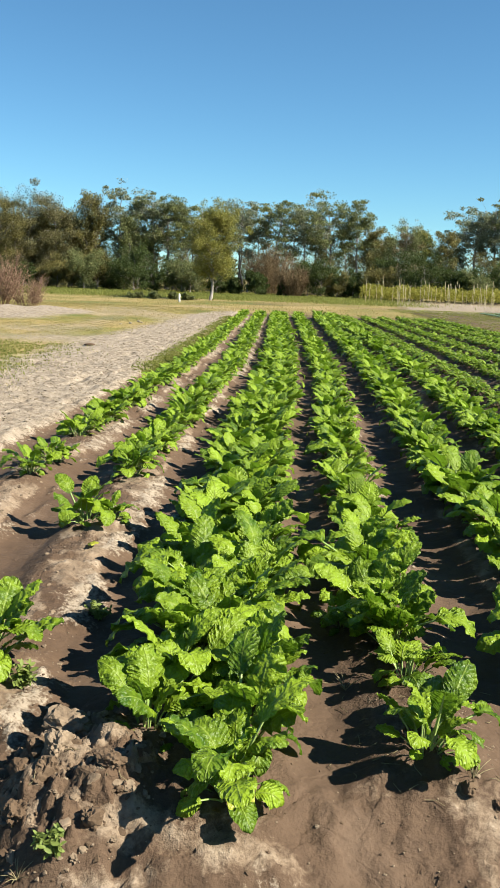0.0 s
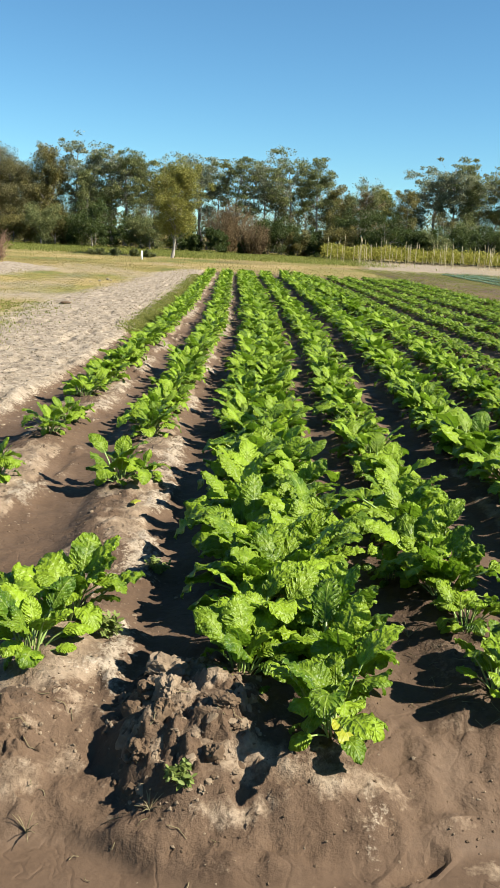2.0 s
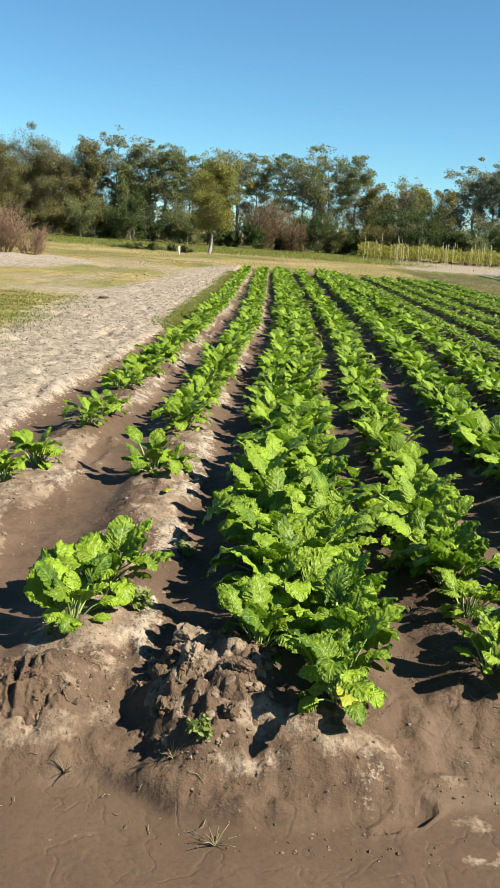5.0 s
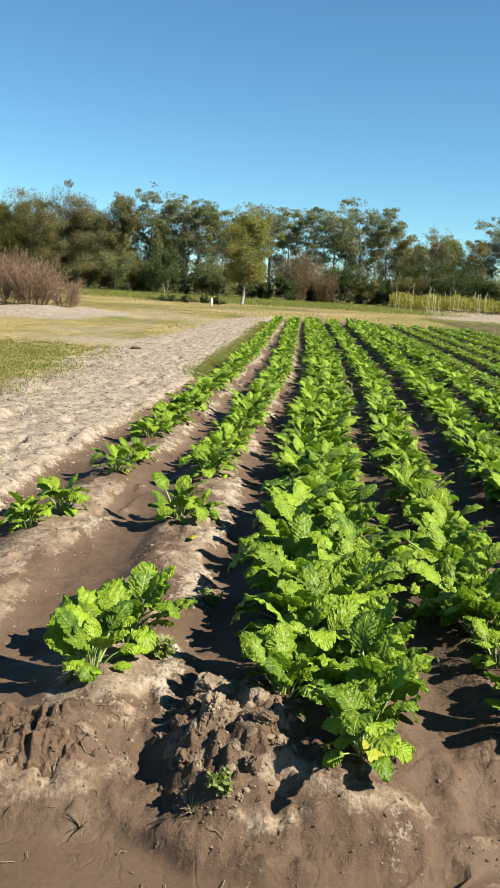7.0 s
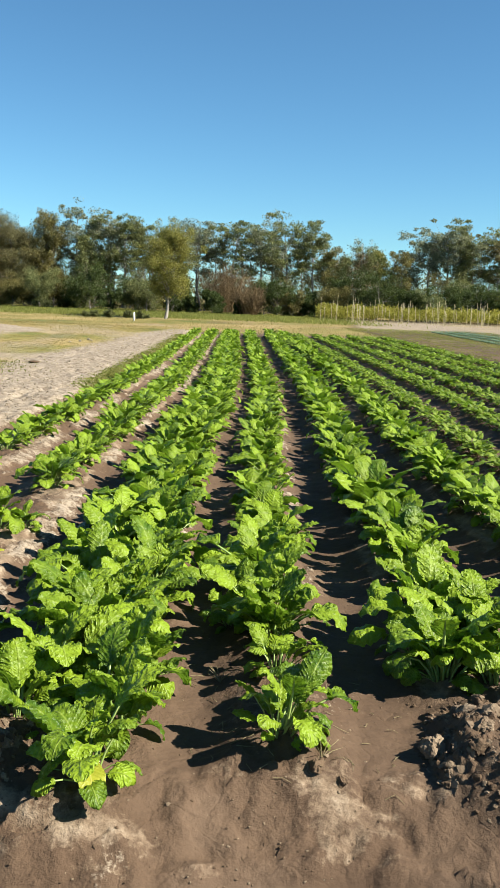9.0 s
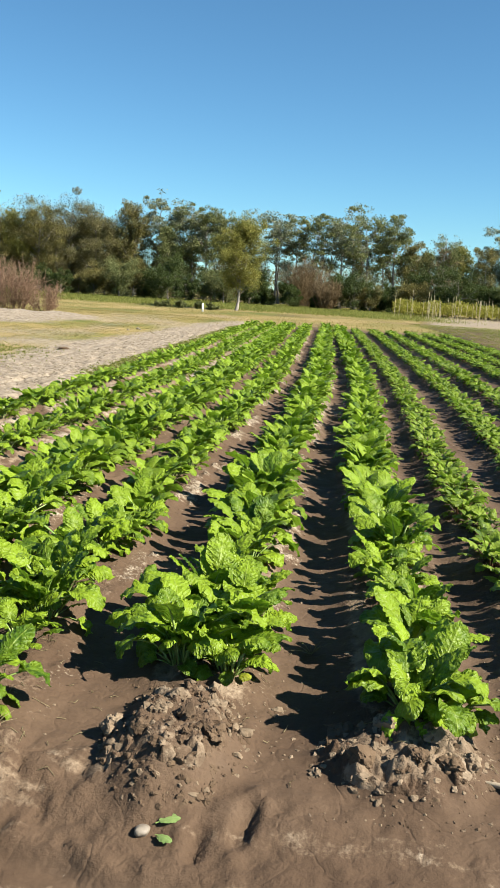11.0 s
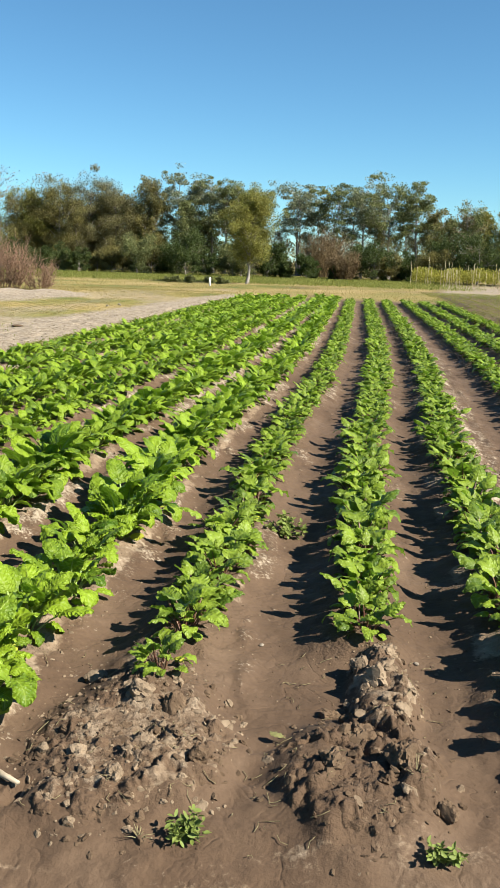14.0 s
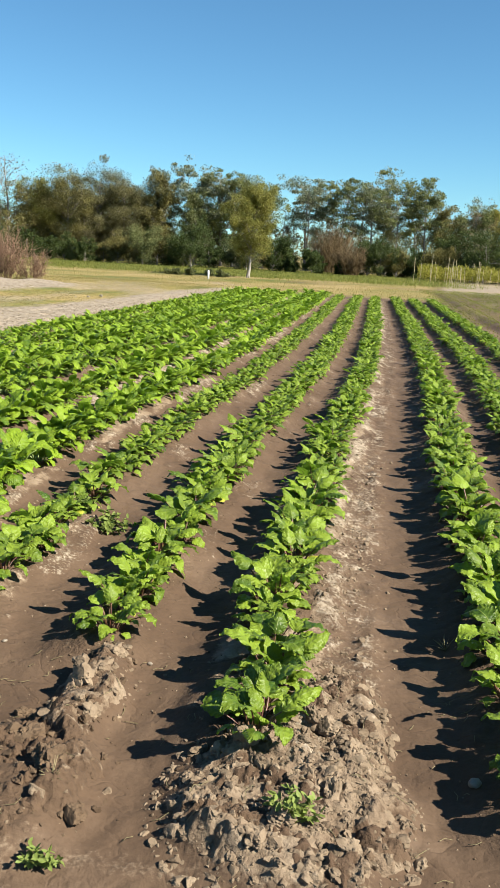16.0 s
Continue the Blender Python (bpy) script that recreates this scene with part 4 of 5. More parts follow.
def scatter_crumbs():
    """Small crumbs along the ridges and in the furrows."""
    rng = np.random.default_rng(31)
    damp, dry = Build(), Build()
    for row in ROWS:
        for _ in range(850):
            y = row[3] - 0.5 + 9.5 * rng.random() ** 1.7
            x = row_x(row, y) + rng.normal(0, row[4] * 0.85)
            s = 0.003 + 0.011 * rng.beta(1.0, 6)
            v, f = clod_arrays(rng, s)
            (dry if rng.random() < 0.45 else damp).add(v + (x, y, ground_z(x, y) - s * 0.05), f)
    for _ in range(200):
        x, y = rng.uniform(-1.6, 5.2), rng.uniform(2.1, 3.4)
        s = 0.0025 + 0.006 * rng.beta(1.0, 5)
        v, f = clod_arrays(rng, s)
        damp.add(v + (x, y, ground_z(x, y) - s * 0.05), f)
    for _ in range(1500):
        y = 2.35 + 5 * rng.random() ** 1.6
        x = row_x(ROWS[8], y) + rng.normal(0.26, 0.08)
        s = 0.003 + 0.026 * rng.beta(1.0, 4.5)
        v, f = lump_arrays(rng, s, 2)
        dry.add(v + (x, y, ground_z(x, y) - s * 0.2), f)
    for row in ROWS[:2] + ROWS[4:6]:            # crumbled crust on and beside the driest ridges
        for _ in range(620):
            y = 2.4 + 8 * rng.random() ** 1.3
            x = row_x(row, y) + rng.normal(0.10, 0.12)
            s = 0.003 + 0.024 * rng.beta(1.0, 5)
            v, f = lump_arrays(rng, s, 2)
            dry.add(v + (x, y, ground_z(x, y) - s * 0.25), f)
    pale = Build()
    n = 6500
    y = 4 + 30 * rng.random(n) ** 1.5
    x = strip_edge(y) - rng.random(n) * (1.9 - 0.03 * y) + 0.05
    g = ground_z(x, y)
    for px, py, pz in zip(x, y, g):
        s = 0.006 + 0.030 * rng.beta(1.0, 5)
        v, f = clod_arrays(rng, s)
        pale.add(v * (1.3, 1.0, 0.7) + (px, py, pz), f)
    thing("soil_crumbs", "pale dry soil lumps scattered over the unplanted strip", "soil", kind="stuff", data=pale.mesh("soil_crumbs", M_CLOD_DUST))
    thing("soil_crumbs", "small damp soil crumbs scattered over ridges and furrows", "soil", kind="stuff", data=damp.mesh("soil_crumbs", M_CLOD_DAMP, soft=False))
    thing("soil_crumbs", "small dry soil crumbs scattered over the ridges", "soil", kind="stuff", data=dry.mesh("soil_crumbs", M_CLOD_DRY, soft=False))


scatter_crumbs()


# ---- small things on the soil ----
WEED_LEAF = mesh_from("leaf", [(0, 0, 0), (0.3, 0.22, 0.06), (0.7, 0.2, 0.08), (1, 0, 0.02), (0.7, -0.2, 0.08), (0.3, -0.22, 0.06), (0.5, 0, 0.0)],
                      [[0, 6, 1], [1, 6, 2], [2, 6, 3], [3, 6, 4], [4, 6, 5], [5, 6, 0]], (M_WEED,))


def weed(x, y, size, seed, label, dry=False):
    rng = np.random.default_rng(seed)
    root = thing("weed", label, "weed", "weeds between the rows", m=pose(x, y, ground_z(x, y)))
    for i in range(11):
        a, t = rng.uniform(0, 6.28), rng.uniform(0.2, 1.2)
        b = Build()
        ln = size * rng.uniform(0.5, 1)
        d = np.array([math.cos(a) * math.sin(t), math.sin(a) * math.sin(t), math.cos(t)])
        b.tube([d * 0, d * ln * 0.5, d * ln + (0, 0, -0.15 * ln)], [0.0016, 0.0013, 0.0006], 4)
        stem = part_mesh("stem", b.mesh("stem", M_DRY_STEM if dry else M_WEED), root)
        for j in range(0 if dry else 15):
            p = d * ln * rng.uniform(0.3, 1.0)
            part_mesh("leaf", WEED_LEAF, stem, pose(*p, rng.uniform(-50, 50), rng.uniform(-50, 50), rng.uniform(0, 360)) @ Matrix.Scale(size * rng.uniform(0.18, 0.32), 4))
    return root


for k, (x, y, s, dry, label) in enumerate([
        (-0.53, 2.00, 0.08, False, "small green weed at the foot of a soil heap"),
        (-0.47, 1.72, 0.09, True, "withered weed on the muddy track"),
        (-0.62, 1.99, 0.07, True, "withered weed at the foot of a soil heap"),
        (2.84, 2.17, 0.095, False, "leafy green weed at the ridge end"),
        (2.72, 2.14, 0.06, True, "dry weed stalks at the ridge end"),
        (2.92, 4.80, 0.16, False, "spreading green weed in the furrow"),
        (2.70, 4.95, 0.12, False, "low green weed in the furrow"),
        (3.52, 2.18, 0.08, False, "small pale green weed on damp soil"),
        (3.46, 2.42, 0.08, True, "dry weed stalks on a soil heap"),
        (4.15, 2.36, 0.10, False, "thin green weed growing from dry clods"),
        (4.66, 3.70, 0.10, True, "dry weed in the furrow"),
        (0.60, 2.38, 0.09, True, "dry straw stalks beside a plant"),
        (0.28, 2.95, 0.10, True, "dry straw on the furrow floor"),
        (1.62, 3.30, 0.12, True, "dry grass tuft in the furrow"),
        (-0.85, 2.85, 0.10, False, "small green weed beside a chard plant"),
        (-0.72, 3.55, 0.09, False, "small weed on the pale ridge"),
        (-0.95, 1.98, 0.08, True, "withered stalk on the mud")]):
    weed(x, y, s, 300 + k, label, dry)


def pebble(x, y, size, label, name="stone", mat=M_STONE, squash=0.6):
    bm = bmesh.new()
    bmesh.ops.create_icosphere(bm, subdivisions=3, radius=size)
    for p in bm.verts:
        n = noise.noise(p.co * (1.6 / size) + Vector((x * 9, y * 9, 0)))
        p.co *= 1 + 0.16 * n
        p.co.z *= squash
        p.co.y *= 0.78
    me = bpy.data.meshes.new(name)
    bm.to_mesh(me)
    bm.free()
    me.materials.append(mat)
    me.polygons.foreach_set("use_smooth", np.ones(len(me.polygons), dtype=bool))
    return thing(name, label, "stone" if name == "stone" else "clod", data=me, m=pose(x, y, ground_z(x, y) + size * squash * 0.55, 0, 0, x * 200))


pebble(1.151, 2.074, 0.026, "smooth pale stone lying on the mud track")
for px, py, ps in ((-3.97, 25.4, 0.055), (-3.86, 26.3, 0.06), (-3.72, 25.9, 0.035), (-4.15, 24.8, 0.04)):
    pebble(px, py, ps, "pale field stone at the edge of the dry strip")
pebble(-3.5, 17.2, 0.11, "dark flat clod of turf lying on the dry strip", "turf_clod", M_CLOD_DAMP, 0.25)
pebble(4.67, 2.73, 0.022, "pale rounded stone in the furrow")
pebble(2.92, 3.35, 0.011, "small pale stone in the furrow")
pebble(3.522, 3.298, 0.011, "small pale stone beside the ridge")


def fallen_leaf(x, y, size, head, mats, label, slope=74, lift=0.012):
    rng = np.random.default_rng(int(abs(x) * 1000))
    v, f, uv, mi = leaf_arrays(rng, 0.1, 0.066, 0.02, 0.5, 0.06, 0.03, 6, 10, "chard")
    ob = thing("fallen_leaf", label, "leaf", data=mesh_from("fallen_leaf", v, f, mats, uv, mi), m=pose(x, y, ground_z(x, y) + lift, 0, slope, head) @ Matrix.Scale(size, 4))
    return ob


fallen_leaf(1.185, 2.095, 0.62, 20, (M_FALLEN, M_CHARD_STALK), "fresh green leaf lying beside a pale stone")
fallen_leaf(1.190, 2.065, 0.55, -35, (M_FALLEN, M_CHARD_STALK), "curled green leaf lying beside a pale stone")
fallen_leaf(-0.88, 4.38, 0.8, -100, (M_YELLOW, M_CHARD_STALK), "bright yellow fallen leaf on the ridge")
fallen_leaf(3.07, 2.66, 0.5, 160, (M_WITHERED, M_WITHERED), "pale dry fallen leaf on the furrow floor")
fallen_leaf(-0.098, 2.215, 1.25, -73, (M_YELLOW, M_WITHERED), "withered leaf drooping over the bank edge", 100, 0.05)

b = Build()
b.tube([(0, 0, 0), (0.06, 0.004, 0.006), (0.13, -0.002, 0.004), (0.19, 0.0, 0.002)], [0.007, 0.0095, 0.0095, 0.006], 10)
thing("stick", "pale peeled stick lying in the furrow mouth", "stick", data=b.mesh("stick", M_STICK), m=pose(2.16, 2.385, ground_z(2.23, 2.35) + 0.014, 0, 0, -27))




def straw_bits():
    """Short dry stalks strewn over the soil at the row ends."""
    rng = np.random.default_rng(410)
    b = Build()
    for x0, x1, y0, y1, n in ((3.0, 4.7, 2.15, 3.3, 110), (2.2, 3.1, 2.1, 2.6, 45), (0.1, 0.9, 2.25, 3.1, 60), (-1.4, -0.4, 1.75, 2.4, 40), (1.4, 2.3, 2.2, 3.4, 30)):
        for _ in range(n):
            x, y, a = rng.uniform(x0, x1), rng.uniform(y0, y1), rng.uniform(0, 6.28)
            ln, sag = rng.uniform(0.012, 0.06), rng.uniform(-0.008, 0.012)
            d = np.array([math.cos(a), math.sin(a)]) * ln
            p = [(x + t * d[0] - sag * d[1] / ln * (t == 0.5), y + t * d[1] + sag * d[0] / ln * (t == 0.5)) for t in (0, 0.5, 1)]
            b.tube([(u, w, soil_top(u, w) + 0.003 + 0.006 * rng.random()) for u, w in p], [0.0013, 0.0012, 0.0008], 4)
    thing("straw_bits", "short dry straw stalks strewn over the soil", "straw", kind="stuff", data=b.mesh("straw_bits", M_DRY_STEM))


straw_bits()


# ---- meadow ----
def grass_tufts(name, label, spots, height, mat, seed, width=0.010, spread=0.09, blades=9):
    rng = np.random.default_rng(seed)
    n = len(spots)
    base = np.repeat(spots, blades, 0) + rng.normal(0, spread, (n * blades, 2))
    z = ground_z(base[:, 0], base[:, 1])
    m = len(base)
    h = height * rng.uniform(0.4, 1.2, m)
    a = rng.uniform(0, 6.28, m)
    lean = rng.uniform(0.1, 0.8, m) * h
    w = width * rng.uniform(0.6, 1.4, m)
    d = np.stack([np.cos(a), np.sin(a)], 1)
    s = np.stack([-d[:, 1], d[:, 0]], 1)
    p0 = np.column_stack([base - s * w[:, None], z - 0.01])
    p1 = np.column_stack([base + s * w[:, None], z - 0.01])
    p2 = np.column_stack([base + d * (0.35 * lean)[:, None] + s * (w * 0.7)[:, None], z + 0.62 * h])
    p3 = np.column_stack([base + d * (0.35 * lean)[:, None] - s * (w * 0.7)[:, None], z + 0.62 * h])
    p4 = np.column_stack([base + d * lean[:, None], z + h])
    v = np.stack([p0, p1, p2, p3, p4], 1).reshape(-1, 3)
    i = np.arange(m) * 5
    f = np.stack([i, i + 1, i + 2, i + 3], 1).tolist() + np.stack([i + 3, i + 2, i + 4], 1).tolist()
    me = mesh_from(name, v, f, (mat,))
    return thing(name, label, "grass", kind="stuff", data=me)


def meadow_spots(n, x0, x1, y0, y1, seed, least=0.45):
    rng = np.random.default_rng(seed)
    p = np.column_stack([rng.uniform(x0, x1, n), y0 + (y1 - y0) * rng.random(n) ** 1.3])
    g = relief(p[:, 0], p[:, 1])[3]
    return p[(g > least) & (rng.random(n) < g)]


grass_tufts("meadow_grass", "short dry yellowish meadow grass", meadow_spots(9000, -14, -2.5, 9, 42, 61), 0.026, M_GRASS, 62, 0.004, 0.5, 18)
grass_tufts("meadow_grass", "tall sunlit yellow-green meadow grass", meadow_spots(8000, -48, 30, 34, 92, 63, 0.3), 0.075, M_GRASS, 64, 0.007, 1.3, 14)
grass_tufts("green_grass", "bright green rough grass before the trees", meadow_spots(9000, -48, 12, 60, 88, 164, 0.3), 0.15, M_GRASS_GREEN, 165, 0.020, 1.6, 9)
grass_tufts("green_grass", "low green grass patch beside the dry strip", meadow_spots(4200, -9, -3.2, 9, 17, 65), 0.030, M_GRASS_GREEN, 66, 0.006, 0.45, 20)
rng = np.random.default_rng(67)
yy = 13 + 20 * rng.random(3000) ** 1.2
grass_tufts("green_grass", "green grass fringe along the outermost crop row", np.column_stack([strip_edge(yy) + rng.normal(0.0, 0.10, 3000), yy]), 0.024, M_GRASS_GREEN, 68, 0.006, 0.10, 12)
rng = np.random.default_rng(69)
grass_tufts("green_grass", "rank green weeds along the foot of the trees", np.column_stack([rng.uniform(-46, 8, 2200), rng.normal(76, 2.5, 2200)]), 0.13, M_GRASS_GREEN, 70, 0.04, 0.8)

grass_tufts("green_grass", "sparse low green weeds over the plot beyond the rows", np.column_stack([7.0 + 9 * np.random.default_rng(71).random(5200), 18 + 34 * np.random.default_rng(72).random(5200) ** 0.8]), 0.03, M_GRASS_GREEN, 73, 0.010, 0.16, 9)

# boundary post
bm = bmesh.new()
bmesh.ops.create_cone(bm, cap_ends=True, segments=14, radius1=0.058, radius2=0.05, depth=0.56)
bmesh.ops.translate(bm, vec=(0, 0, 0.28), verts=bm.verts)
post = thing("marker_post", "short white painted post standing in the meadow", "post", m=pose(-5.07, 50.5, ground_z(-5.07, 50.5) - 0.1))
part("shaft", bm, M_PAINT, post)
bm = bmesh.new()
bmesh.ops.create_uvsphere(bm, u_segments=14, v_segments=8, radius=0.051)
for p in bm.verts:
    p.co.z = max(p.co.z, 0) * 0.6 + 0.555
part("cap", bm, M_PAINT, post)


# ---- trees ----
def leaf_cards(rng, pts, size, droop=0.0):
    """Small folded leaf sprays at the places given."""
    n = len(pts)
    a = rng.normal(0, 1, (n, 3))
    a[:, 2] -= droop
    a /= np.linalg.norm(a, axis=1, keepdims=True)
    c = rng.normal(0, 1, (n, 3))
    b = np.cross(a, c)
    b /= np.linalg.norm(b, axis=1, keepdims=True)
    nrm = np.cross(a, b)
    s = size * rng.uniform(0.55, 1.35, (n, 1))
    v = np.stack([pts - a * s, pts + b * s * 0.42 + nrm * s * 0.15, pts + a * s, pts - b * s * 0.42 + nrm * s * 0.15], 1).reshape(-1, 3)
    i = np.arange(n) * 4
    f = np.concatenate([np.stack([i, i + 1, i + 2], 1), np.stack([i, i + 2, i + 3], 1)])
    return v, f


def branch_points(rng, p0, d, length, bends=4, wild=0.18, lift=0.0):
    pts = [np.array(p0, dtype=float)]
    d = np.array(d, dtype=float)
    for _ in range(bends):
        d = d + rng.normal(0, wild, 3) + (0, 0, lift)
        d /= np.linalg.norm(d)
        pts.append(pts[-1] + d * length / bends)
    return np.array(pts)


TREE_KINDS = {
    # bare trunk share, limbs, spread, crown share of leaves per limb end, leaf size, clump radius, droop
    "tall": dict(bare=0.40, limbs=16, spread=0.24, leaves=205, leaf=0.105, clump=0.074, droop=0.1, twigs=6, flat=0.50),
    "airy": dict(bare=0.30, limbs=13, spread=0.24, leaves=70, leaf=0.11, clump=0.080, droop=0.2, twigs=4),
    "dense": dict(bare=0.04, limbs=30, spread=0.30, leaves=560, leaf=0.078, clump=0.11, droop=1.0, twigs=3, flat=0.8),
    "upright": dict(bare=0.06, limbs=24, spread=0.18, leaves=210, leaf=0.105, clump=0.080, droop=0.3, twigs=3, flat=0.9),
    "round": dict(bare=0.20, limbs=44, spread=0.32, leaves=460, leaf=0.064, clump=0.088, droop=0.1, twigs=3, flat=1.0),
    "thicket": dict(bare=0.03, limbs=18, spread=0.24, leaves=60, leaf=0.085, clump=0.10, droop=0.1, twigs=9, flat=1.0),
    "bare": dict(bare=0.22, limbs=18, spread=0.22, leaves=6, leaf=0.10, clump=0.09, droop=0.0, twigs=10),
    "pole": dict(bare=0.55, limbs=7, spread=0.16, leaves=70, leaf=0.11, clump=0.07, droop=0.1, twigs=5),
    "shrub": dict(bare=0.02, limbs=15, spread=0.50, leaves=330, leaf=0.11, clump=0.22, droop=0.2, twigs=2, flat=0.8),
    "brush": dict(bare=0.02, limbs=26, spread=0.50, leaves=34, leaf=0.09, clump=0.12, droop=-0.8, twigs=9),
}


def tree(name, label, category, x, y, height, form, tint, seed, wide=1.0, group=""):
    rng = np.random.default_rng(seed)
    k = TREE_KINDS[form]
    root = thing(name, label, category, group, m=pose(x, y, ground_z(x, y) - 0.05))
    lean = rng.normal(0, 0.05, 2)
    height *= {"tall": 0.865, "dense": 0.84, "bare": 0.80}.get(form, 0.86) if y > 85 else 0.92
    n = 8
    h = np.linspace(0, 1, n)
    wob = np.cumsum(rng.normal(0, 0.012 * height, (n, 2)), 0) * (h[:, None] > 0)
    trunk_pts = np.column_stack([lean[0] * h * height + wob[:, 0], lean[1] * h * height + wob[:, 1], h * height * 0.92])
    r0 = 0.012 * height + 0.03
    trunk = Build()
    trunk.tube(trunk_pts, r0 * (1 - 0.86 * h) * (1 + 0.5 * np.exp(-h * 18)), 8)
    part_mesh("trunk", trunk.mesh("trunk", M_BARK), root)
    ends = []
    mat = M_BARK if form != "brush" else FOLIAGE["dry"]
    joined = Build() if form in ("thicket", "pole", "shrub") else None
    for i in range(k["limbs"]):
        f = k["bare"] + ({"tall": 0.88, "dense": 0.88}.get(form, 0.96) - k["bare"]) * ((i + rng.random()) / k["limbs"])
        j = min(n - 2, int(f * (n - 1)))
        g = f * (n - 1) - j
        p = trunk_pts[j] * (1 - g) + trunk_pts[j + 1] * g
        a = i * 2.4 + rng.uniform(-0.5, 0.5)
        taper = 0.45 + 0.55 * math.sin(math.pi * min(1, max(0.12, (f - k["bare"]) / (1 - k["bare"]) * 0.8 + 0.15)))
        ln = height * k["spread"] * wide * taper * rng.uniform(0.7, 1.25)
        up = rng.uniform(1.2, 2.2) if form == "upright" else rng.uniform(0.7, 1.5) if form == "round" else rng.uniform(0.35, 1.1)
        d = np.array([math.cos(a), math.sin(a), up])
        d /= np.linalg.norm(d)
        pts = branch_points(rng, p, d, ln, 4, 0.16)
        limb = joined or Build()
        rl = r0 * 0.42 * (1 - 0.6 * f)
        limb.tube(pts, rl * np.linspace(1, 0.25, 5), 5)
        ends.append((pts[-1], ln))
        ends.append((pts[3], ln * 0.8))
        for _ in range(k["twigs"]):
            q = pts[int(rng.integers(1, 5))]
            e = d + rng.normal(0, 0.6, 3) + (0, 0, 0.25)
            e /= np.linalg.norm(e)
            tw = branch_points(rng, q, e, ln * rng.uniform(0.35, 0.7), 3, 0.2)
            limb.tube(tw, rl * 0.4 * np.array([1, 0.7, 0.5, 0.3]), 4)
            ends.append((tw[-1], ln * 0.7))
        if not joined:
            part_mesh("limb", limb.mesh("limb", mat), root)
    if joined:
        part_mesh("limb", joined.mesh("limb", mat), root)
    pts = []
    for e, ln in ends:
        c = k["clump"] * height * rng.uniform(0.5, 1.15)
        m = int(k["leaves"] * rng.uniform(0.3, 1.15) / 2)
        q = rng.normal(0, 1, (m, 3))
        q = q / np.linalg.norm(q, axis=1, keepdims=True) * (rng.random((m, 1)) ** 0.45)
        pts.append(e + q * c * (1.0, 1.0, k.get("flat", 0.62)) - (0, 0, k["droop"] * c * 0.4))
    pts = np.concatenate(pts)
    pts = pts[pts[:, 2] > 0.1]
    v, f = leaf_cards(rng, pts, k["leaf"] * (0.6 + 0.4 * height / 10), k["droop"])
    part_mesh("crown", mesh_from("crown", v, f, (FOLIAGE[tint],), soft=False), root)
    return root


TREE_LABEL = {
    "tall": "tall tree with bare lower trunk and sparse tufted crown",
    "airy": "slender tree with thin see-through foliage",
    "dense": "dense drooping olive-brown tree in the tree line",
    "upright": "upright leafy tree in the tree line",
    "bare": "leafless grey tree at the end of the tree line",
}
# x, y, height, form, tint, width
TREES = [
    (-37.0, 94, 14.0, "bare", "brown", 1.0), (-34.6, 92, 14.0, "bare", "brown", 0.9),
    (-32.6, 94, 9.6, "dense", "olive", 1.0), (-31.0, 95, 10.6, "dense", "yellow", 1.0), (-28.5, 93, 11.2, "dense", "olive", 1.1),
    (-26.0, 95, 11.4, "dense", "brown", 1.0), (-23.5, 97, 10.8, "bare", "brown", 1.0), (-22.8, 94, 10.9, "dense", "brown", 0.95),
    (-20.0, 95, 11.2, "upright", "olive", 1.2), (-18.2, 94, 10.6, "upright", "olive", 1.2),
    (-16.4, 97, 11.8, "tall", "blue", 1.0), (-14.8, 94, 8.4, "upright", "green", 1.3),
    (-12.4, 97, 11.6, "tall", "blue", 1.1), (-10.8, 95, 11.0, "tall", "green", 1.2), (-8.0, 97, 11.0, "tall", "green", 1.0),
    (-2.9, 97, 11.4, "tall", "blue", 1.05), (0.4, 96, 11.4, "tall", "green", 1.0), (3.7, 97, 11.5, "tall", "blue", 1.05),
    (6.6, 95, 11.5, "tall", "green", 1.05), (9.3, 96, 11.2, "tall", "green", 0.95), (4.9, 99, 10.6, "airy", "blue", 1.0), (1.9, 99, 9.8, "bare", "brown", 1.0),
    (-5.3, 99, 9.0, "bare", "brown", 0.9),
    (11.2, 96, 8.0, "upright", "olive", 1.3), (13.2, 97, 7.6, "upright", "green", 1.2), (15.0, 95, 8.2, "upright", "green", 1.3),
    (17.0, 96, 8.4, "upright", "yellow", 1.1), (18.2, 98, 8.8, "bare", "brown", 1.0), (19.2, 96, 8.2, "upright", "olive", 1.3),
    (21.8, 97, 11.0, "tall", "blue", 1.2), (24.6, 97, 12.3, "tall", "blue", 1.1), (27.0, 96, 12.0, "tall", "green", 1.1), (25.6, 95, 10.6, "upright", "green", 1.1),
    (29.6, 96, 11.0, "tall", "brown", 1.1), (32.5, 97, 11.8, "tall", "blue", 1.1), (35.0, 96, 10.2, "upright", "olive", 1.2), (38.0, 96, 11.0, "dense", "olive", 1.0),
    (-33.8, 98, 8.2, "dense", "olive", 1.0), (-29.8, 97, 8.8, "dense", "olive", 1.0), (-27.2, 98, 9.2, "dense", "brown", 1.1), (-24.6, 96, 8.6, "dense", "olive", 1.1), (-21.4, 97, 9.0, "dense", "green", 1.0), (-18.9, 97, 8.2, "dense", "olive", 1.0), (-13.6, 99, 7.2, "dense", "brown", 1.0),
    (-41.0, 97, 10.0, "dense", "olive", 1.0), (-44.0, 98, 10.5, "dense", "brown", 1.0),
]
for i, (x, y, h, form, tint, wide) in enumerate(TREES):
    tree("tree", TREE_LABEL[form], "tree", x, y, h, form, tint, 500 + i, wide, "trees of the tree line")

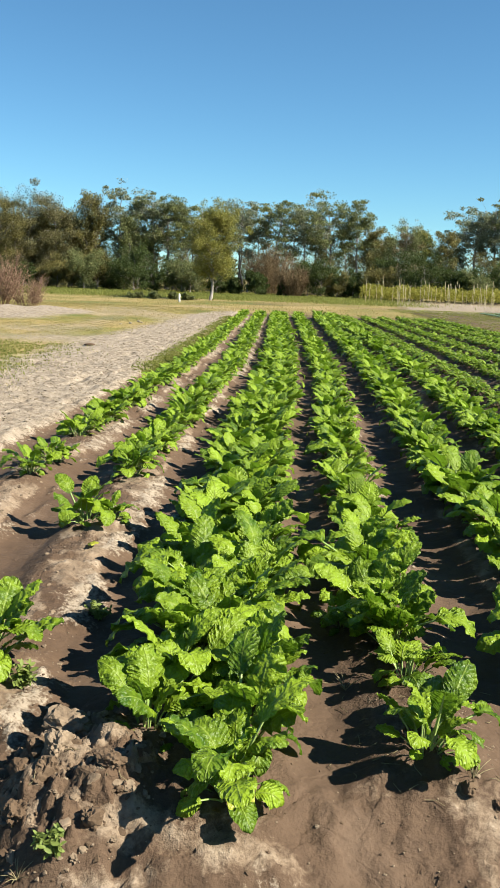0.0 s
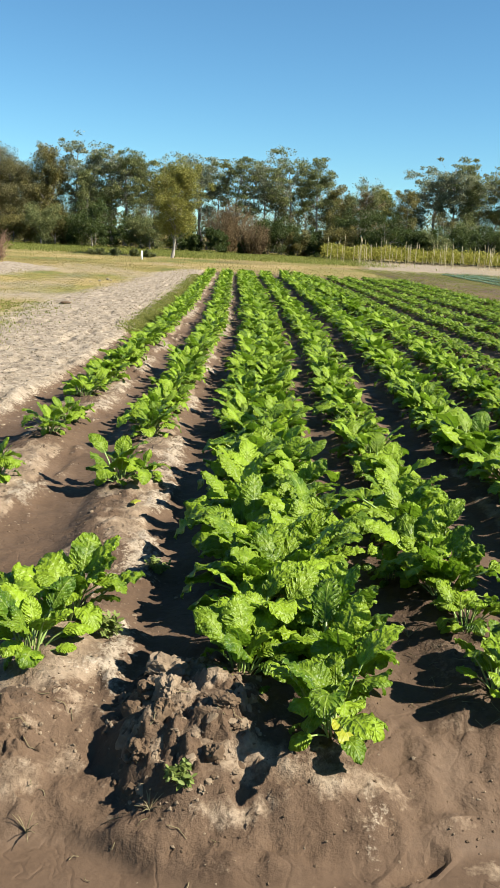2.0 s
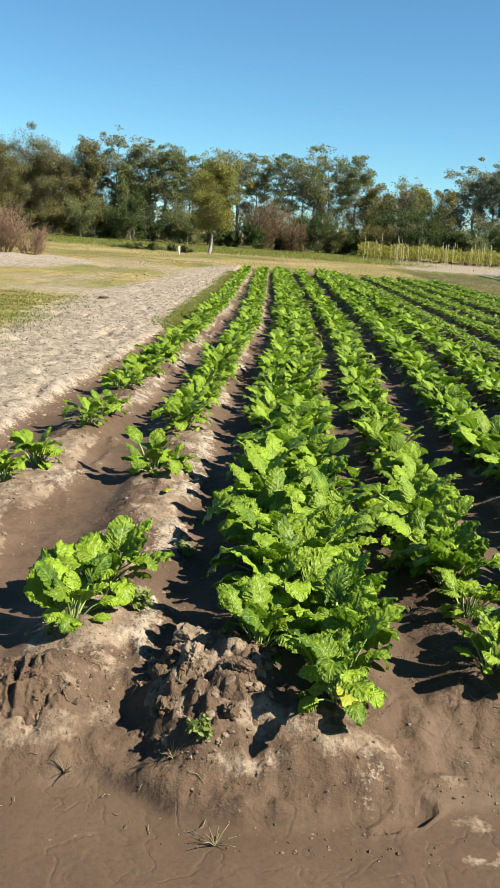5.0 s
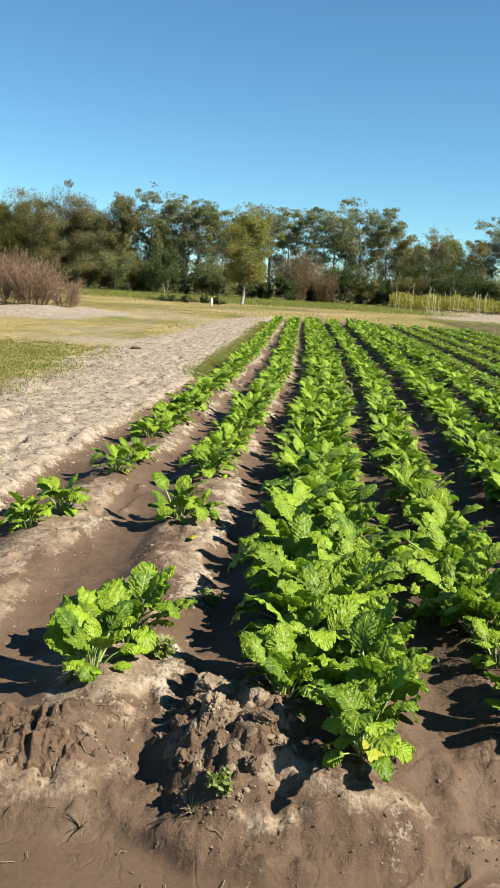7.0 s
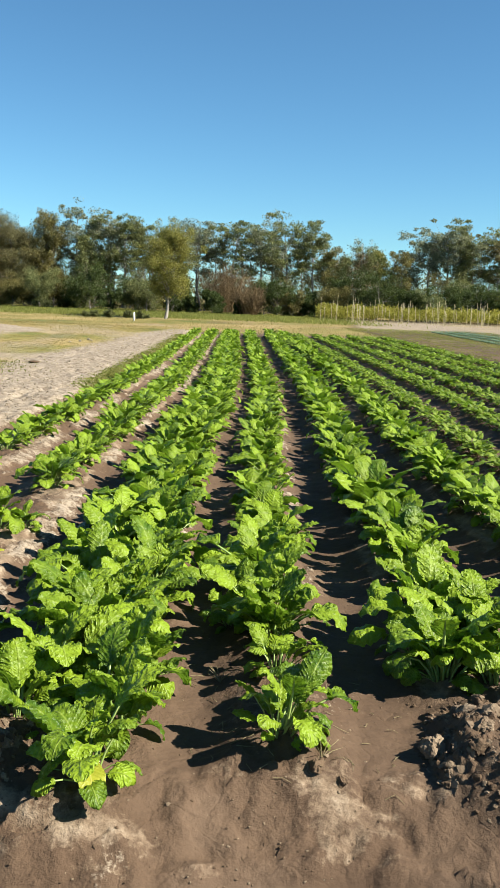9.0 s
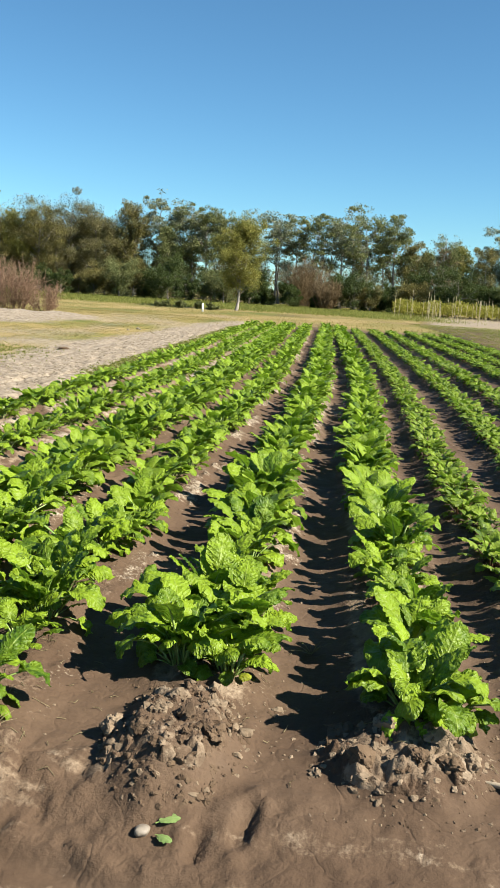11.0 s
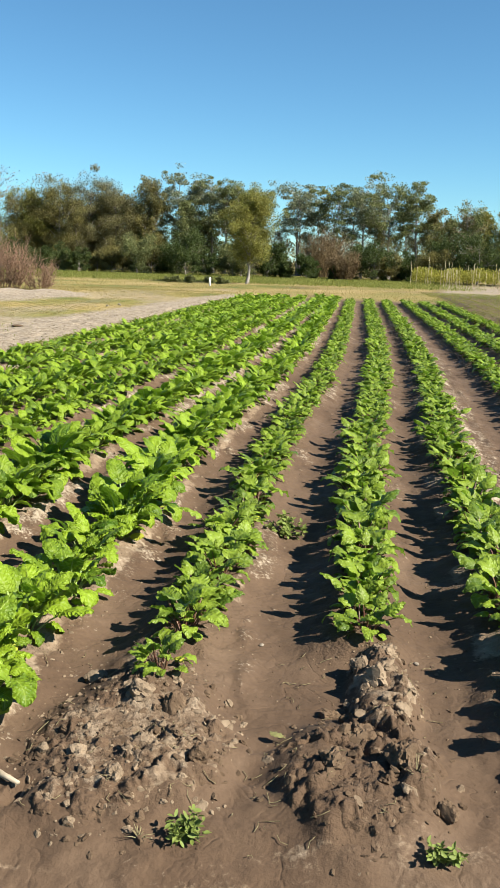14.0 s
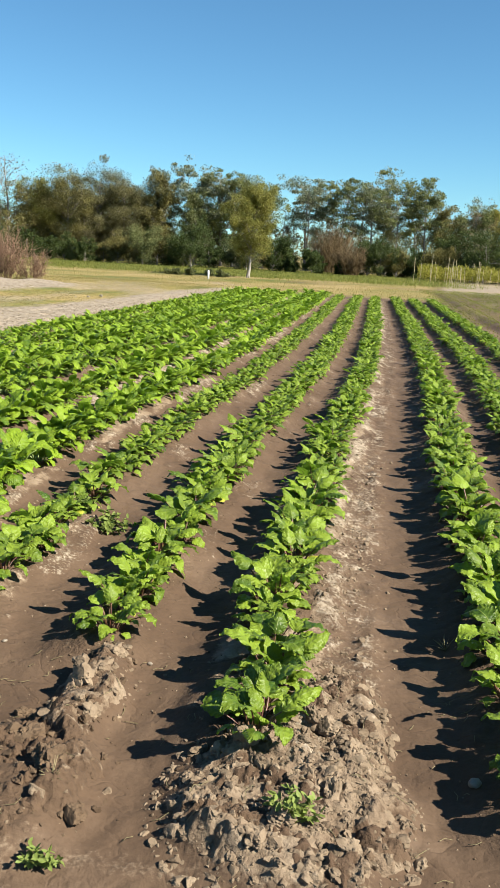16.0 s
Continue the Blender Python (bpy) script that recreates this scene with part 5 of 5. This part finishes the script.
rng = np.random.default_rng(570)
for i in range(16):
    tree("tree", "thin pale-stemmed tree deep in the tree line", "tree", -17 + i * 3.3 + rng.uniform(-1.2, 1.2), 100 + rng.uniform(-2, 2), rng.uniform(8.5, 10.8), "pole", ("blue", "brown")[i % 2], 572 + i, 1.0, "trees of the tree line")

rng = np.random.default_rng(590)
for i in range(44):
    x = -47 + i * 2.0 + rng.uniform(-0.8, 0.8)
    tree("young_tree", "twiggy young tree in the thicket below the tall trees", "tree", x, 95 + rng.uniform(-2, 5), rng.uniform(4.6, 8.0) * (0.8 if -8 < x < 8 else 1.0), "thicket",
         ("brown", "olive", "dark", "dry", "green")[int(rng.integers(0, 5))], 800 + i, 1.0, "young trees of the thicket")

tree("tree", "yellow-green tree with pale trunk standing alone in the meadow", "tree", -3.72, 57.0, 5.9, "round", "yellow", 610, 1.0)


def twig_bush(name, label, x, y, height, radius, seed, stems=64, thick=1.0, tint="red"):
    """A leafless bush: many thin stems that fan out from the ground and fork."""
    rng = np.random.default_rng(seed)
    root = thing(name, label, "bush", "leafless bushes", m=pose(x, y, ground_z(x, y) - 0.03))
    for _ in range(stems):
        a, r = rng.uniform(0, 6.28), radius * math.sqrt(rng.random())
        foot = np.array([math.cos(a) * r * 0.5, math.sin(a) * r * 0.5, 0])
        d = np.array([math.cos(a) * r * 0.5, math.sin(a) * r * 0.5, height * rng.uniform(0.6, 1.0) * (1 - 0.25 * r / radius)])
        ln = np.linalg.norm(d)
        pts = branch_points(rng, foot, d / ln, ln, 5, 0.10, 0.02)
        b = Build()
        b.tube(pts, thick * np.linspace(0.013, 0.005, 6), 4)
        for _ in range(26):
            q = pts[int(rng.integers(1, 6))]
            e = d / ln + rng.normal(0, 0.42, 3)
            e /= np.linalg.norm(e)
            b.tube(branch_points(rng, q, e, ln * rng.uniform(0.18, 0.45), 2, 0.25), thick * np.array([0.007, 0.006, 0.004]), 3)
        part_mesh("stem", b.mesh("stem", FOLIAGE[tint]), root)
    return root


twig_bush("thorn_bush", "reddish leafless bush beside the sandy heap", -10.6, 34.5, 2.0, 1.3, 611)
twig_bush("thorn_bush", "reddish leafless bush beside the sandy heap", -12.6, 35.5, 2.2, 1.5, 612)
twig_bush("thorn_bush", "low reddish leafless bush beside the sandy heap", -9.5, 35.0, 1.2, 0.9, 613, 30)
twig_bush("thorn_bush", "reddish leafless bush at the meadow's side", -15.0, 37.0, 2.4, 1.6, 616)
for k in range(5):
    tree("low_shrub", "low dark green shrub in the meadow near the post", "shrub", -8.6 + k * 0.8 + 0.3 * math.sin(k * 5), 55.5 + 0.9 * math.sin(k * 3), 0.30 + 0.07 * math.sin(k * 7), "shrub", "green", 690 + k, 1.7, "low meadow shrubs")
twig_bush("dry_bush", "dry reddish-brown bush before the trees", 0.0, 90.0, 4.6, 2.4, 614, 64, 2.4, "dry")
twig_bush("dry_bush", "low dry brown bush before the trees", 2.2, 80.0, 2.6, 1.5, 615, 50, 2.6, "dry")

rng = np.random.default_rng(640)
for i in range(64):
    x = -48 + i * 1.45 + rng.uniform(-0.6, 0.6)
    h = rng.uniform(2.4, 4.2) if x < 12 else rng.uniform(3.0, 4.6)
    if -3.6 < x < 1.6:
        h *= 0.5
    tree("shrub", "dark green shrub in the undergrowth below the trees", "shrub", x * 0.88, 81.0 + rng.uniform(-2.0, 2.6), h * rng.uniform(0.5, 0.9), "shrub",
         ("dark", "dark", "green", "olive")[int(rng.integers(0, 4))], 650 + i, rng.uniform(1.0, 1.6), "undergrowth shrubs")


def far_woods():
    """The wood's dim depth behind the first trees."""
    rng = np.random.default_rng(760)
    n = 60000
    x = rng.uniform(-75, 75, n)
    y = 106 + rng.uniform(-3, 4, n)
    top = 2.0 + 4.6 * fbm(x * 0.22, y * 0, 4, 77)
    v, f = leaf_cards(rng, np.column_stack([x, y, top * rng.random(n) ** 1.5]), 0.17)
    thing("far_woods", "dim undergrowth deep behind the tree line", "woods", kind="stuff", data=mesh_from("far_woods", v, f, (FOLIAGE["brown"],), soft=False))


far_woods()


# ---- canes and the plots beyond the field ----
rng = np.random.default_rng(700)
for i in range(132):
    line = i % 4
    x = 7.6 + (i // 4) * 0.74 + rng.uniform(-0.9, 0.9) + line * 0.6
    y = 66.0 + line * 3.2 + rng.uniform(-0.8, 0.8)
    h = rng.uniform(0.9, 1.9) * (1.3 if rng.random() < 0.1 else 1.0)
    b = Build()
    lean = rng.normal(0, 0.035, 2) * h
    b.tube([(0, 0, -0.05), (lean[0] * 0.5 + 0.01, lean[1] * 0.5, h * 0.5), (lean[0], lean[1], h)], [0.016, 0.015, 0.011], 6)
    thing("cane_stake", "pale upright cane stake in the dry plot", "stake", "cane stakes in the dry plot", data=b.mesh("cane_stake", M_STAKE), m=pose(x, y, ground_z(x, y)))


def cane_hedge():
    rng = np.random.default_rng(710)
    n = 26000
    x = rng.uniform(8.0, 42.0, n)
    y = 75.5 + rng.uniform(-2.5, 3.0, n)
    top = 0.55 + 1.25 * fbm(x * 1.1, y * 0.7, 4, 9)
    z = top * (0.22 + 0.78 * rng.random(n) ** 0.8)
    v, f = leaf_cards(rng, np.column_stack([x, y, z]), 0.10, -1.0)
    return thing("cane_crop", "yellow-green crop grown along the cane stakes", "crop", kind="stuff", data=mesh_from("cane_crop", v, f, (FOLIAGE["cane"],), soft=False))


cane_hedge()


def merged_leaves(name, label, category, placed, mats):
    """Many small plants in one mesh, from simple leaves."""
    vs, fs, uvs, mis, n = [], [], [], [], 0
    for arrays, m in placed:
        v, f, uv, mi = arrays
        mm = np.array(m)
        vs.append(v @ mm[:3, :3].T + mm[:3, 3])
        fs.append(np.asarray(f) + n)
        uvs.append(uv)
        mis.append(mi)
        n += len(v)
    me = mesh_from(name, np.concatenate(vs), np.concatenate(fs), mats, np.concatenate(uvs), np.concatenate(mis))
    return thing(name, label, category, kind="stuff", data=me)


def cabbage_plot():
    rng = np.random.default_rng(720)
    placed = []
    far = LEAVES["chard", "far"]
    for r in range(3):
        y = 31.0
        while y < 49:
            x = 11.5 + r * 0.75 + 0.03 * (y - 38) + rng.normal(0, 0.04)
            root = pose(x, y, ground_z(x, y))
            for i in range(9):
                placed.append((far[i % 12], root @ leaf_matrix(i * 137, 15 + 6 * i, rng.uniform(0.7, 1.05), 0.02, 0)))
            y += 0.42
    merged_leaves("cabbage_rows", "bluish green cabbage rows beyond bare soil", "cabbage", placed, (M_CABBAGE, M_CABBAGE))


cabbage_plot()

# ---- the crop ----
NEAR_END = {"chard": 6.2, "beet": 5.8}
rng = np.random.default_rng(900)
rest = {"chard": [], "beet": []}
for row, x, y, size in SITES:
    kind = row[5]
    if y < NEAR_END[kind] and x < 5.2:
        level = "fine" if y < 4.6 else "mid"
        crop_plant(rng, kind, x, y, size, level, (rng.normal(0, 4), rng.normal(0, 4)), yellow=int(rng.integers(0, 2)) if row[0] in "BCDEF" else int(rng.random() < 0.2))
    else:
        root = pose(x, y, ground_z(x, y) - 0.012)
        level = "mid" if y < 9.5 else "far"
        for head, tilt, s, r, twist, which in leaf_poses(rng, kind, size, 1.5):
            arrays = LEAVES[kind, level]
            rest[kind].append((arrays[which % len(arrays)], root @ leaf_matrix(head, tilt, s * 0.81, r * 1.8, twist)))
merged_leaves("chard_rows", "long rows of green chard reaching across the field", "chard", rest["chard"], LEAF_MATS["chard"])
merged_leaves("beet_rows", "long rows of green beet reaching across the field", "beet", rest["beet"], LEAF_MATS["beet"])
